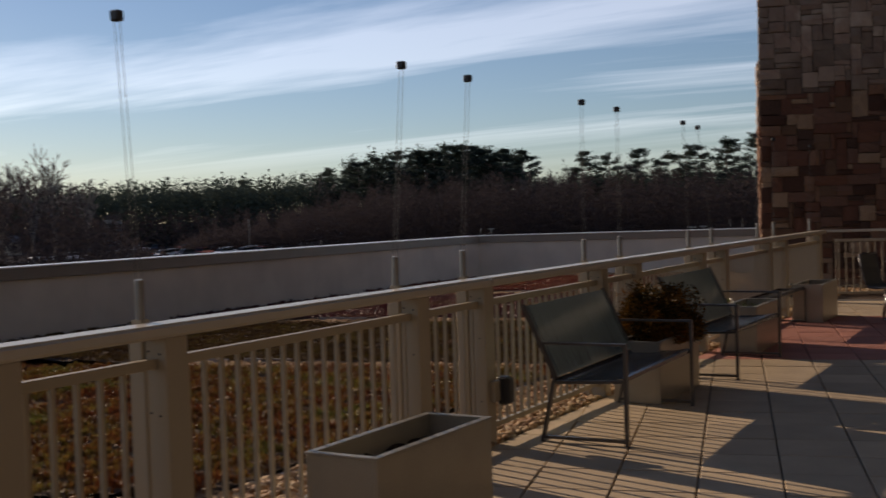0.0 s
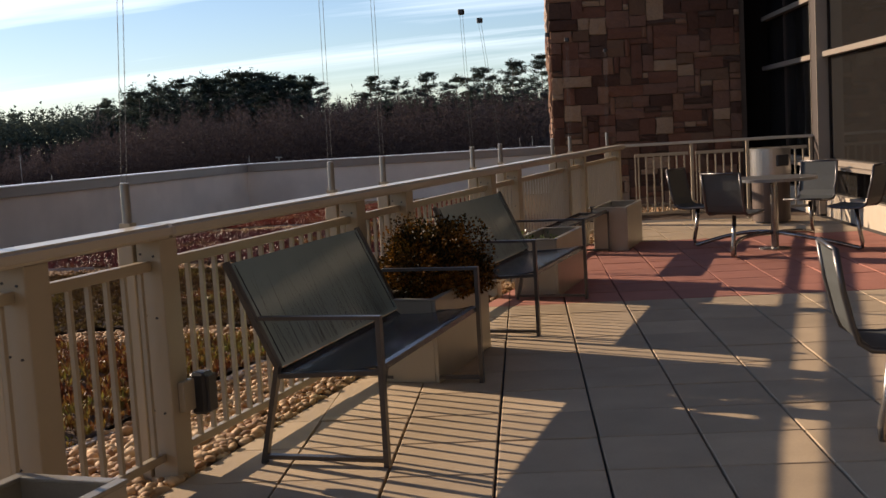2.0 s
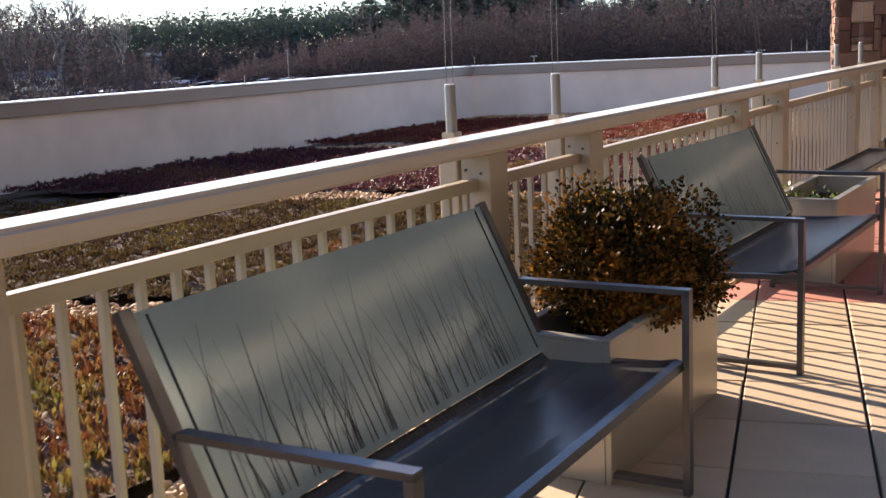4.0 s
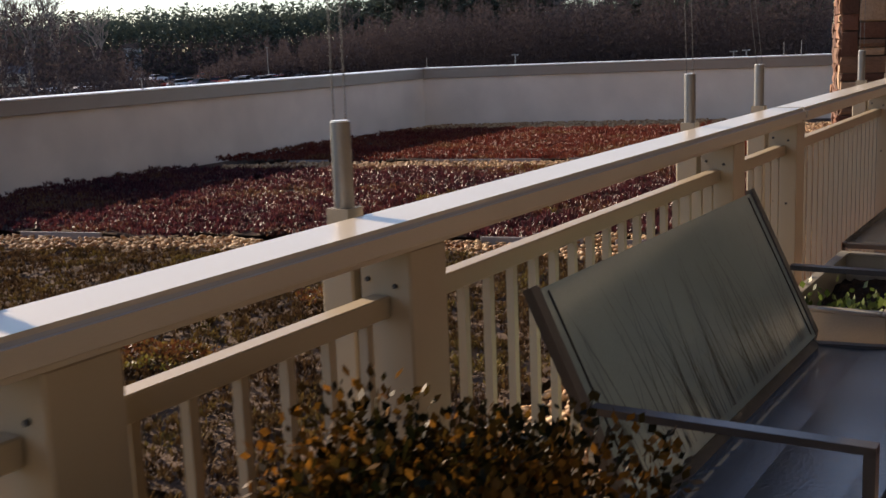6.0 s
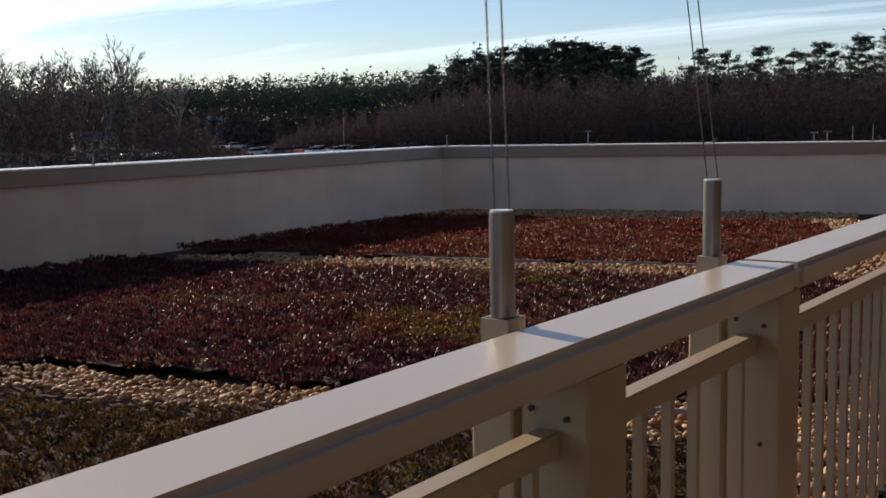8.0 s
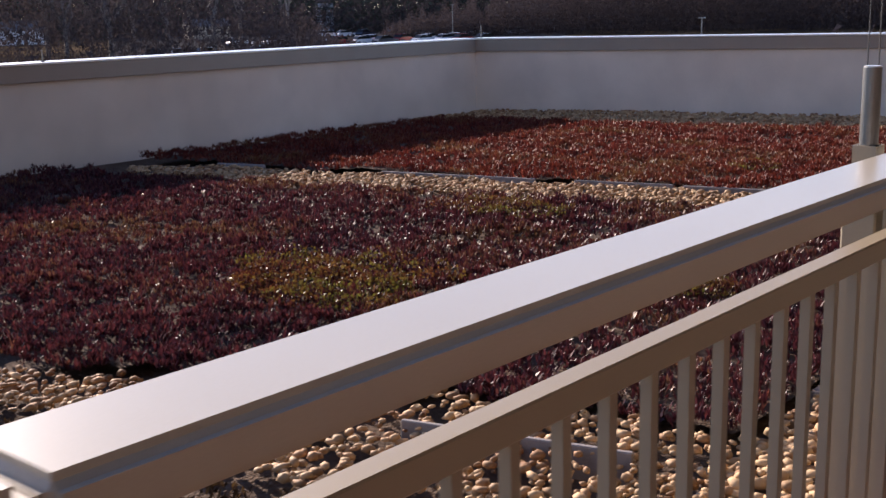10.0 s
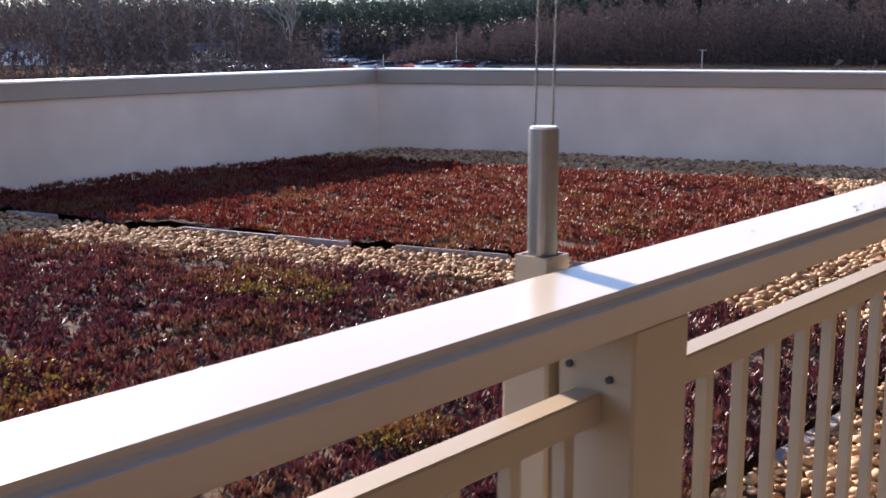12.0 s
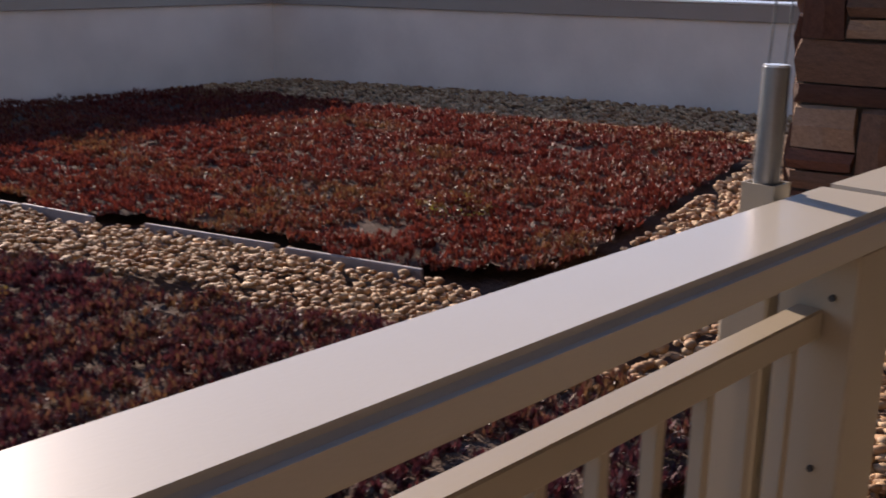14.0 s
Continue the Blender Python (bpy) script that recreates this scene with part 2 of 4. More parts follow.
def many_colours(mat, colours):
    """Gives each piece one of several stone colours in place of the single one."""
    n, l = mat.node_tree.nodes, mat.node_tree.links
    oi = n.new("ShaderNodeObjectInfo")
    ramp = n.new("ShaderNodeValToRGB")
    ramp.color_ramp.interpolation = "CONSTANT"
    e = ramp.color_ramp.elements
    while len(e) < len(colours):
        e.new(0.5)
    for i, c in enumerate(colours):
        e[i].position, e[i].color = i / len(colours), (*c, 1)
    l.new(oi.outputs["Random"], ramp.inputs[0])
    for q in n:
        if q.bl_idname == "ShaderNodeVectorMath" and q.operation == "SCALE":
            l.new(ramp.outputs[0], q.inputs[0])
many_colours(M_STONE, ((0.15, 0.07, 0.045), (0.21, 0.12, 0.075), (0.10, 0.05, 0.034), (0.19, 0.085, 0.052), (0.24, 0.13, 0.08), (0.085, 0.048, 0.034), (0.29, 0.19, 0.12), (0.15, 0.08, 0.055), (0.12, 0.055, 0.036)))
M_MORTAR = material("mortar_dark", (0.09, 0.07, 0.055), 0.95, 0, 0.2, 10, 0.4)
M_GLASS = material("dark_window_glass", (0.015, 0.014, 0.013), 0.05, 0, 0.1, 3, 0, spec=0.12)
M_MULL = material("mullion_metal", (0.30, 0.25, 0.20), 0.4, 0.3, 0.06, 5, 0.02)
M_ASPHALT = material("far_ground", (0.05, 0.042, 0.03), 1.0, 0, 0.4, 0.05, 0, 1.0, tint=(0.09, 0.065, 0.04), spec=0.0)
M_FAR = material("far_wood", (0.035, 0.028, 0.022), 0.95, 0, 0.4, 0.2, 0, tint=(0.06, 0.045, 0.035))
M_BED_RED = plant_material("sedum_rust", ((0.085, 0.015, 0.012), (0.13, 0.024, 0.016), (0.165, 0.04, 0.024), (0.15, 0.08, 0.032)), 0.9, 0.55, 0.4, 0.25, 0.15)
M_BED_PURPLE = plant_material("sedum_purple", ((0.040, 0.014, 0.020), (0.068, 0.018, 0.024), (0.098, 0.026, 0.028), (0.14, 0.076, 0.034)), 0.9, 0.45, 0.4, 0.25, 0.16)
M_BED_OLIVE = plant_material("sedum_olive", ((0.045, 0.026, 0.016), (0.072, 0.042, 0.02), (0.088, 0.056, 0.022), (0.12, 0.092, 0.026)), 1.9, 0.8, 0.35, 0.2, 0.03)
M_BED_AUTUMN = plant_material("sedum_autumn", ((0.09, 0.024, 0.014), (0.15, 0.048, 0.018), (0.17, 0.105, 0.028), (0.11, 0.12, 0.026)), 1.2, 0.55, 0.4, 0.25, 0.15)
M_SHRUB = plant_material("shrub_leaf", ((0.010, 0.012, 0.004), (0.035, 0.022, 0.005), (0.14, 0.062, 0.010), (0.23, 0.09, 0.013)), 3.0, 0.5, 0.4, 0.3, 0.08)
M_CLUMP = plant_material("yellow_sedum_leaf", ((0.10, 0.026, 0.016), (0.13, 0.05, 0.02), (0.14, 0.085, 0.024), (0.12, 0.115, 0.022)), 3.5, 0.5, 0.4, 0.25, 0.15)
M_HERB = plant_material("herb_leaf", ((0.06, 0.09, 0.02), (0.10, 0.14, 0.03)), 3.0, 0.4, 0.4, 0.3)
# Distance haze is put into these needle colours: paler and bluer than near pine.
M_PINE = plant_material("hazed_pine_needles", ((0.042, 0.062, 0.056), (0.062, 0.082, 0.068), (0.085, 0.096, 0.076)), 0.2, 1.0, 0.10, 0.2, 0.0)
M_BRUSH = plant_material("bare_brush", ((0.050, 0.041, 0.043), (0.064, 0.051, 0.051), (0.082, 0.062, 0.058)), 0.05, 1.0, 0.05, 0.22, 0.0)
M_BARK = material("bark", (0.17, 0.14, 0.12), 0.9, 0, 0.3, 2, 0)
M_STEEL = material("bin_steel", (0.42, 0.40, 0.38), 0.3, 0.9, 0.08, 10, 0.03)
M_BRONZE = material("column_cladding", (0.085, 0.055, 0.04), 0.45, 0.2, 0.1, 4, 0.03)
M_COLUMN = material("column_dark", (0.032, 0.019, 0.014), 0.6, 0.1, 0.15, 4, 0.03)
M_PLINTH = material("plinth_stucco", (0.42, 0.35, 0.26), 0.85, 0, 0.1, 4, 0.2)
M_SLING = material("chair_sling", (0.06, 0.065, 0.06), 0.6, 0.1, 0.12, 40, 0.15, 400)
M_CHROME = material("chair_tube", (0.28, 0.26, 0.24), 0.25, 0.9, 0.06, 10, 0.02)
M_EDGING = material("bed_edging", (0.22, 0.19, 0.175), 0.75, 0.0, 0.2, 6, 0.1)
M_CARWHITE = material("car_paint_pale", (0.6, 0.6, 0.62), 0.2, 0.2, 0.05, 1, 0)
M_CARDARK = material("car_paint_dark", (0.04, 0.045, 0.06), 0.2, 0.3, 0.05, 1, 0)
M_CARRED = material("car_paint_red", (0.25, 0.03, 0.025), 0.2, 0.2, 0.05, 1, 0)
M_TYRE = material("tyre_rubber", (0.02, 0.02, 0.02), 0.8, 0, 0.1, 5, 0)
M_SIDING = material("house_siding", (0.55, 0.55, 0.56), 0.7, 0, 0.08, 1, 0.05)
M_ROOF = material("house_roof", (0.10, 0.09, 0.09), 0.85, 0, 0.2, 1, 0.1)
M_LOT = material("parking_asphalt", (0.06, 0.058, 0.058), 1.0, 0, 0.2, 0.2, 0, spec=0.0)
see_through(M_SLING, 0.10, (0.25, 0.27, 0.25))
# Matt near-black for the gap filler, so that no sky gleams there.
M_DIM = material("gap_filler_dark", (0.012, 0.010, 0.009), 0.9, 0, 0.1, 3, 0, spec=0.0)

# ---- large structure ----
bm = bmesh.new()
box(bm, -1500, 1500, -1500, 1500, -5.0, -4.6)
tagged(part("ground", bm, M_ASPHALT), "brown winter ground below the roof terrace", "ground", kind="structure")
bm = bmesh.new()
box(bm, -9.25, 9, -14, 34, -4.6, -0.06)
tagged(part("roof_deck", bm, M_SOILBED), "dark planted roof deck behind the railing", "roof", kind="structure")
bm = bmesh.new()
box(bm, -0.2, 9, -14, 19.9, -0.055, -0.03)
tagged(part("terrace_base", bm, M_JOINT), "dark underlay below the terrace pavers", "floor", kind="structure")

# parapet walls with a metal cap
def parapet(name, length, m):
    bm = bmesh.new()
    box(bm, 0, length, 0, 0.3, -0.06, 0.78, m=m)
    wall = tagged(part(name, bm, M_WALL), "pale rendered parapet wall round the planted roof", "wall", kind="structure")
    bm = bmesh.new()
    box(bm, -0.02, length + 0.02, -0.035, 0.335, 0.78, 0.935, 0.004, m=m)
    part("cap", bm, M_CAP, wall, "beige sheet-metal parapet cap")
    # The sun's glint on the cap is put into this edge's pale colour.
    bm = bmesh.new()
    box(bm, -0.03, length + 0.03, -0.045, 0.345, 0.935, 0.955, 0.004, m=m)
    part("cap_edge", bm, M_CAPTOP, wall, "folded metal edge, pale with a painted sun glint")
    return wall

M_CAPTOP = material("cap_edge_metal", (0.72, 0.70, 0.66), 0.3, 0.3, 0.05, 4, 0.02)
parapet("wall_west", 40.0, Matrix.Translation((-9.0, 25.3, 0)) @ Matrix(((0, -1, 0, 0), (-1, 0, 0, 0), (0, 0, 1, 0), (0, 0, 0, 1))))
NORTH_TURN = 22.0
parapet("wall_north", 10.5, Matrix.Translation((-9.0, 25.3, 0)) @ pose(0, 0, 0, 0, 0, NORTH_TURN))
# two little rods on the far parapet and an air terminal on the corner
for at, h in (((-8.98, 25.4), .17), ((-9.12, 19.0), .12), ((-3.6, 27.55), .22), ((-3.35, 27.65), .24)):
    bm = bmesh.new()
    cyl(bm, (at[0], at[1], .95), (at[0], at[1], .95 + h), .006, 8)
    cyl(bm, (at[0], at[1], .95), (at[0], at[1], .965), .02, 8)
    tagged(part("lightning_rod", bm, M_TUBE), "thin metal lightning rod on the parapet cap", "rod", "rods on the parapet")

# ---- railing ----
P0 = 6.904
TS = {-2: P0 - 4.98, -1: P0 - 2.92, 0: P0 - 2.06, 1: P0, 2: P0 + .835, 3: P0 + 2.92, 4: P0 + 3.755, 5: P0 + 5.79, 6: P0 + 6.653, 7: P0 + 8.755, 8: P0 + 9.649, 9: P0 + 12.04}
RAIL_END = 19.36
railing = group_at("railing", "beige painted metal railing with slim square balusters beside the paving", "railing")
RET = Matrix.Translation((0, RAIL_END, 0)) @ pose(0, 0, 0, 0, 0, TURN)      # the stretch across the end of the terrace
seams = [-14.0, -4.0, 1.98, 7.80, 13.62, 19.05, RAIL_END]
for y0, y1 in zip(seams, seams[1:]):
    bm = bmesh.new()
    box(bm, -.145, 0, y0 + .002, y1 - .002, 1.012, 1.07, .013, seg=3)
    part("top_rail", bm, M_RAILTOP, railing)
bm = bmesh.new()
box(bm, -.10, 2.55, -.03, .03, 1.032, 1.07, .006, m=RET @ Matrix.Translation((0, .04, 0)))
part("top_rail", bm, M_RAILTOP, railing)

bm = bmesh.new()
box(bm, -.05, .064, 0, .132, -.055, 1.0125, .004)
POST = part("post", bm, M_RAIL, railing)
bm = bmesh.new()
box(bm, -.037, .037, -.037, .037, -.055, 1.03, .004)
OUTER = part("outer_post", bm, M_RAIL, railing)
bm = bmesh.new()
cyl(bm, (0, 0, 0), (0, -.005, 0), .005, 8)
BOLT = bpy.data.meshes.new("bolt")
bm.to_mesh(BOLT)
bm.free()
BOLT.materials.append(M_DARK)
first = True
for k, y in TS.items():
    if first:
        post, outer, first = POST, OUTER, False
        post.matrix_basis, outer.matrix_basis = pose(-.078, y - .03, 0), pose(-.176, y, 0)
    else:
        post, outer = share("post", POST.data, pose(-.078, y - .03, 0), railing), share("outer_post", OUTER.data, pose(-.176, y, 0), railing)
    for bx, bz in ((-.03, .955), (.03, .945), (-.025, .70), (.025, .69), (-.025, .3), (.025, .29)):
        share("bolt", BOLT, pose(bx, 0, bz), post)

def baluster_mesh():
    bm = bmesh.new()
    box(bm, -.0095, .0095, -.0095, .0095, .115, .89)
    me = bpy.data.meshes.new("baluster")
    bm.to_mesh(me)
    bm.free()
    me.materials.append(M_RAIL)
    return me

BAL = baluster_mesh()

def panel(length, m):
    """A baluster panel with its top and bottom bars, along +y from m."""
    bm = bmesh.new()
    box(bm, -.02, .02, 0, length, .885, .927, .003)
    ob = part("panel_frame", bm, M_RAIL, railing)
    ob.matrix_basis = m
    bm = bmesh.new()
    box(bm, -.016, .016, 0, length, .085, .12, .003)
    part("bottom_bar", bm, M_RAIL, ob)
    bm = bmesh.new()
    box(bm, -.011, .011, .002, .014, .1, .9)
    part("end_bar", bm, M_RAIL, ob)
    n = max(2, round(length / .112))
    for i in range(n):
        share("baluster", BAL, pose(0, length * (i + .5) / n, 0), ob)

keys = sorted(TS)
for a, b in zip(keys, keys[1:]):
    y0, y1 = TS[a] + .104, TS[b] - .032
    panel(y1 - y0, pose(-.078, y0, 0))
for a, b in ((-14.0, -10.2), (-10.1, -6.2), (-6.1, -2.6), (-2.5, 1.8)):
    panel(b - a, pose(-.078, a, 0))
# across the end
bm = bmesh.new()
box(bm, -.02, .02, -.02, .02, -.055, 1.034, .003)
SLIM = bpy.data.meshes.new("post")
bm.to_mesh(SLIM)
bm.free()
SLIM.materials.append(M_RAIL)
for s0, s1 in ((.12, .85), (.95, 1.6), (1.7, 2.45)):
    panel(s1 - s0, RET @ pose(s0, .04, 0, 0, 0, -90))
    share("post", SLIM, RET @ pose(s1 + .05, .04, 0), railing)

# slender lamps on the outside of the railing
LEAN = {-2: 0, -1: .02, 0: -.05, 1: .07, 2: .065, 3: .01, 4: 0.0, 5: -.03, 6: -.127, 7: 0, 8: .02, 9: .03}
for k, y in TS.items():
    lamp = group_at("roof_lamp", "slender twin-rod lamp with a steel sleeve fixed to the railing", "lamp", "lamps along the railing", m=pose(-.176, y, 0))
    bm = bmesh.new()
    for x0, x1, y0, y1 in ((-.025, .025, -.025, -.0215), (-.025, .025, .0215, .025), (-.025, -.0215, -.0215, .0215), (.0215, .025, -.0215, .0215)):
        box(bm, x0, x1, y0, y1, 1.02, 1.083)
    box(bm, -.0215, .0215, -.0215, .0215, 1.02, 1.05)
    part("socket", bm, M_RAIL, lamp, "open square socket")
    bm = bmesh.new()
    cyl(bm, (0, 0, 1.05), (0, 0, 1.246), .0195, 24)
    part("sleeve", bm, M_TUBE, lamp, "brushed steel sleeve", smooth=False)
    bm = bmesh.new()
    cyl(bm, (0, 0, 1.246), (0, 0, 1.249), .0175, 24)
    part("sleeve_cap", bm, M_CAPTOP, lamp, "bright sleeve cap")
    d = LEAN[k] * Vector((.85, .53, 0))
    for s in (-1, 1):
        bm = bmesh.new()
        o = Vector((.0095 * s, .006 * s, 0))
        pipe(bm, [o + Vector((0, 0, 1.25)), o + d * .35 + Vector((0, 0, 1.62)), o + d + Vector((0, 0, 2.33))], .0014, 6)
        part("rod", bm, M_ROD, lamp)
    bm = bmesh.new()
    box(bm, -.024, .024, -.02, .02, 2.32, 2.365, .006, m=Matrix.Translation(d))
    part("head", bm, M_DARK, lamp, "small dark lamp head")

# weatherproof socket boxes on two posts
for k in (2, 8):
    ob = group_at("outlet_box", "dark weatherproof socket box fixed to a railing post", "socket", "socket boxes on the posts", m=pose(-.014, TS[k] + .105, .25))
    bm = bmesh.new()
    box(bm, 0, .03, -.09, .0, .03, .16, .004)
    part("bracket", bm, M_RAIL, ob)
    bm = bmesh.new()
    box(bm, .0, .075, .0, .085, 0, .18, .012)
    part("housing", bm, M_DARK, ob)
    bm = bmesh.new()
    box(bm, .075, .09, .006, .079, .01, .17, .006)
    part("cover", bm, M_DARK, ob, "hinged dark cover")

# dried droppings on the rail
drng = random.Random(2)
for x, y, r in ((-.053, 17.293, .012), (-.035, 17.26, .009), (-.06, 17.34, .007), (-.03, 17.32, .006), (-.074, 16.949, .008), (-.05, 17.31, .005)):
    bm = bmesh.new()
    ring = [bm.verts.new((x + math.cos(a) * r * drng.uniform(.2, .45), y + math.sin(a) * r * drng.uniform(.5, 1.1), 1.0712)) for a in (i * math.pi / 6 for i in range(12))]
    mid = bm.verts.new((x, y, 1.0725))
    for i in range(12):
        bm.faces.new((mid, ring[i], ring[(i + 1) % 12]))
    tagged(part("dropping", bm, M_CAPTOP), "small dried pale splash on the rail", "stain", "splashes on the rail")

# ---- benches ----
def bench(m, seed, backed=True):
    rng = random.Random(seed)
    ob = group_at("bench", "dark metal bench with a frosted grey-green back showing grass blades" if backed else "backless dark metal bench beside the railing", "bench", "benches along the railing", m=m)
    L = 1.60
    # seat: a thin sheet with a rolled front
    prof = [(.335, .41), (.36, .39), (.50, .392), (.70, .415), (.775, .430), (.797, .425), (.80, .40), (.792, .40), (.788, .415), (.77, .42), (.70, .405), (.50, .38), (.36, .378), (.33, .40)]
    bm = bmesh.new()
    ra = [bm.verts.new((x, .03, z)) for x, z in prof]
    rb = [bm.verts.new((x, L - .03, z)) for x, z in prof]
    for i in range(len(prof)):
        j = (i + 1) % len(prof)
        bm.faces.new((ra[i], ra[j], rb[j], rb[i]))
    bm.faces.new(ra[::-1])
    bm.faces.new(rb)
    bmesh.ops.recalc_face_normals(bm, faces=bm.faces[:])
    seat = part("seat", bm, M_SEAT, ob, "dark glossy slotted metal seat")
    # back: an inclined sheet with folded ends
    P = lambda s: Vector((.35 - .22 * s, 0, .41 + .46 * s))
    nrm = Vector((.46, 0, .22)).normalized()
    bm = bmesh.new()
    a0, a1, c = P(0.02), P(1.0), nrm * .012
    if not backed:
        bm.free()
        for y in (.0, L - .035):
            for name, c8 in (("rear_leg", (.33, .352, 0, .41)), ("front_leg", (.79, .812, 0, .41)), ("seat_bearer", (.33, .812, .385, .405)), ("floor_bar", (.33, .812, .012, .03))):
                b2 = bmesh.new()
                box(b2, c8[0], c8[1], y, y + .035, c8[2], c8[3], .002)
                part(name, b2, M_FRAME, ob)
        return ob
    vs = [bm.verts.new(v + Vector((0, y, 0))) for y in (.035, L - .035) for v in (a0, a1, a1 - c, a0 - c)]
    for f in ((0, 1, 2, 3), (7, 6, 5, 4), (0, 4, 5, 1), (1, 5, 6, 2), (2, 6, 7, 3), (3, 7, 4, 0)):
        bm.faces.new([vs[i] for i in f])
    bmesh.ops.recalc_face_normals(bm, faces=bm.faces[:])
    back = part("backrest", bm, M_BENCH, ob, "frosted grey-green backrest panel")
    # cut grass blades
    bm = bmesh.new()
    for _ in range(96):
        y = rng.uniform(.12, L - .15)
        h, bend, w = rng.uniform(.22, .86), rng.uniform(-.09, .09), rng.uniform(.0009, .0021)
        last = None
        for i in range(6):
            f = i / 5
            ww = w * (1 - .75 * f)
            q = P(.06 + h * f) + nrm * .0012 + Vector((0, y + bend * f * f, 0))
            pair = (bm.verts.new(q - Vector((0, ww, 0))), bm.verts.new(q + Vector((0, ww, 0))))
            if last:
                bm.faces.new((last[0], last[1], pair[1], pair[0]))
            last = pair
    part("grass_pattern", bm, M_ETCH, back, "dark grass blades in the panel")["kind"] = "stuff"
    for y in (.075, L - .075):
        bm = bmesh.new()
        pipe(bm, [P(.05) + nrm * .001 + Vector((0, y, 0)), P(.98) + nrm * .001 + Vector((0, y, 0))], .0028, 6)
        part("seam", bm, M_ETCH, back)
    # end frames of flat bar
    for y in (.0, L - .035):
        bm = bmesh.new()
        def bar(x0, z0, x1, z1, t=.022):
            d = Vector((x1 - x0, 0, z1 - z0))
            n = Vector((-d.z, 0, d.x)).normalized() * t / 2
            p, q = Vector((x0, 0, z0)), Vector((x1, 0, z1))
            v = [bm.verts.new(a + Vector((0, yy, 0))) for yy in (y, y + .035) for a in (p - n, q - n, q + n, p + n)]
            for f in ((0, 1, 2, 3), (7, 6, 5, 4), (0, 4, 5, 1), (1, 5, 6, 2), (2, 6, 7, 3), (3, 7, 4, 0)):
                bm.faces.new([v[i] for i in f])
        bar(.24, 0, .335, .43)
        bar(.335, .425, .122, .878)
        bmesh.ops.recalc_face_normals(bm, faces=bm.faces[:])
        part("rear_leg", bm, M_FRAME, ob)
        bm = bmesh.new()
        bar(.805, 0, .805, .635)
        bmesh.ops.recalc_face_normals(bm, faces=bm.faces[:])
        part("front_leg", bm, M_FRAME, ob)
        bm = bmesh.new()
        bar(.26, .635, .816, .635, .016)
        bmesh.ops.recalc_face_normals(bm, faces=bm.faces[:])
        part("armrest", bm, M_FRAME, ob)
        bm = bmesh.new()
        bar(.34, .385, .80, .405, .02)
        bmesh.ops.recalc_face_normals(bm, faces=bm.faces[:])
        part("seat_bearer", bm, M_FRAME, ob)
        bm = bmesh.new()
        bar(.25, .03, .80, .03, .018)
        bmesh.ops.recalc_face_normals(bm, faces=bm.faces[:])
        part("floor_bar", bm, M_FRAME, ob)
    return ob

M_SEAT = material("bench_seat_metal", (0.045, 0.05, 0.055), 0.22, 0.45, 0.15, 12, 0.12, 90)
bench(Matrix.Translation((.80, 8.01, 0)) @ pose(0, 0, 0, 0, 0, 1.6) @ Matrix.Translation((-.81, 0, 0)), 3)
bench(pose(-.065, 10.96, 0, 0, 0, -.6), 5)
bench(Matrix.Translation((-.165, 14.12, 0)) @ Matrix.Diagonal((.65, 1.08, 1.06, 1)), 8, False)

# ---- planters ----
def leaf_cloud(n, rng, size, shape):
    """Many small folded leaves at places given by shape(rng)."""
    vs, fs = [], []
    for _ in range(n):
        c, out = shape(rng)
        d = (out + Vector((rng.gauss(0, .6), rng.gauss(0, .6), rng.gauss(.2, .6)))).normalized()
        s = d.cross(Vector((rng.gauss(0, 1), rng.gauss(0, 1), rng.gauss(0, 1)))).normalized()
        L, w = size * rng.uniform(.6, 1.3), size * rng.uniform(.25, .42)
        k = len(vs)
        vs += [tuple(c), tuple(c + d * L * .5 + s * w), tuple(c + d * L), tuple(c + d * L * .5 - s * w)]
        fs.append((k, k + 1, k + 2, k + 3))
    return vs, fs

def mesh_of(name, vs, fs, mat, parent=None, label=""):
    me = bpy.data.meshes.new(name)
    me.from_pydata(vs, [], fs)
    me.materials.append(mat)
    ob = new(name, me)
    if parent is not None:
        ob.parent = parent
    if label:
        ob["label"] = label
    return ob

def planter(m, label, W=.37, L=1.04, H=.46):
    ob = group_at("planter", label, "planter", "planters along the railing", m=m)
    t = .022
    bm = bmesh.new()
    box(bm, 0, t, 0, L, .0, H, .003)
    box(bm, W - t, W, 0, L, .0, H, .003)
    box(bm, t, W - t, 0, t, .0, H, .003)
    box(bm, t, W - t, L - t, L, .0, H, .003)
    box(bm, t, W - t, t, L - t, .0, .02)
    part("body", bm, M_PLANTER, ob)
    bm = bmesh.new()
    for x0, x1, y0, y1 in ((-.004, .034, -.004, L + .004), (W - .034, W + .004, -.004, L + .004), (.034, W - .034, -.004, .034), (.034, W - .034, L - .034, L + .004)):
        box(bm, x0, x1, y0, y1, H, H + .012, .002)
    part("rim", bm, M_PLANTER, ob, "folded beige rim")
    bm = bmesh.new()
    bmesh.ops.create_grid(bm, x_segments=14, y_segments=34, size=.5)
    for v in bm.verts:
        v.co = Vector((t + (v.co.x + .5) * (W - 2 * t), t + (v.co.y + .5) * (L - 2 * t), H - .10 + .03 * noise.noise(v.co * 9 + m.translation)))
    part("soil", bm, M_SOIL, ob, "dark soil")
    return ob

planter(pose(.305, 5.31, 0, 0, 0, -1), "empty beige metal planter with dark soil beside the railing")
planter(pose(.145, 9.56, 0), "beige metal planter holding a rusty green shrub")
planter(pose(.13, 12.68, 0), "beige metal planter with a few low herbs")
planter(pose(.185, 15.88, 0), "empty beige metal planter near the corner of the railing")

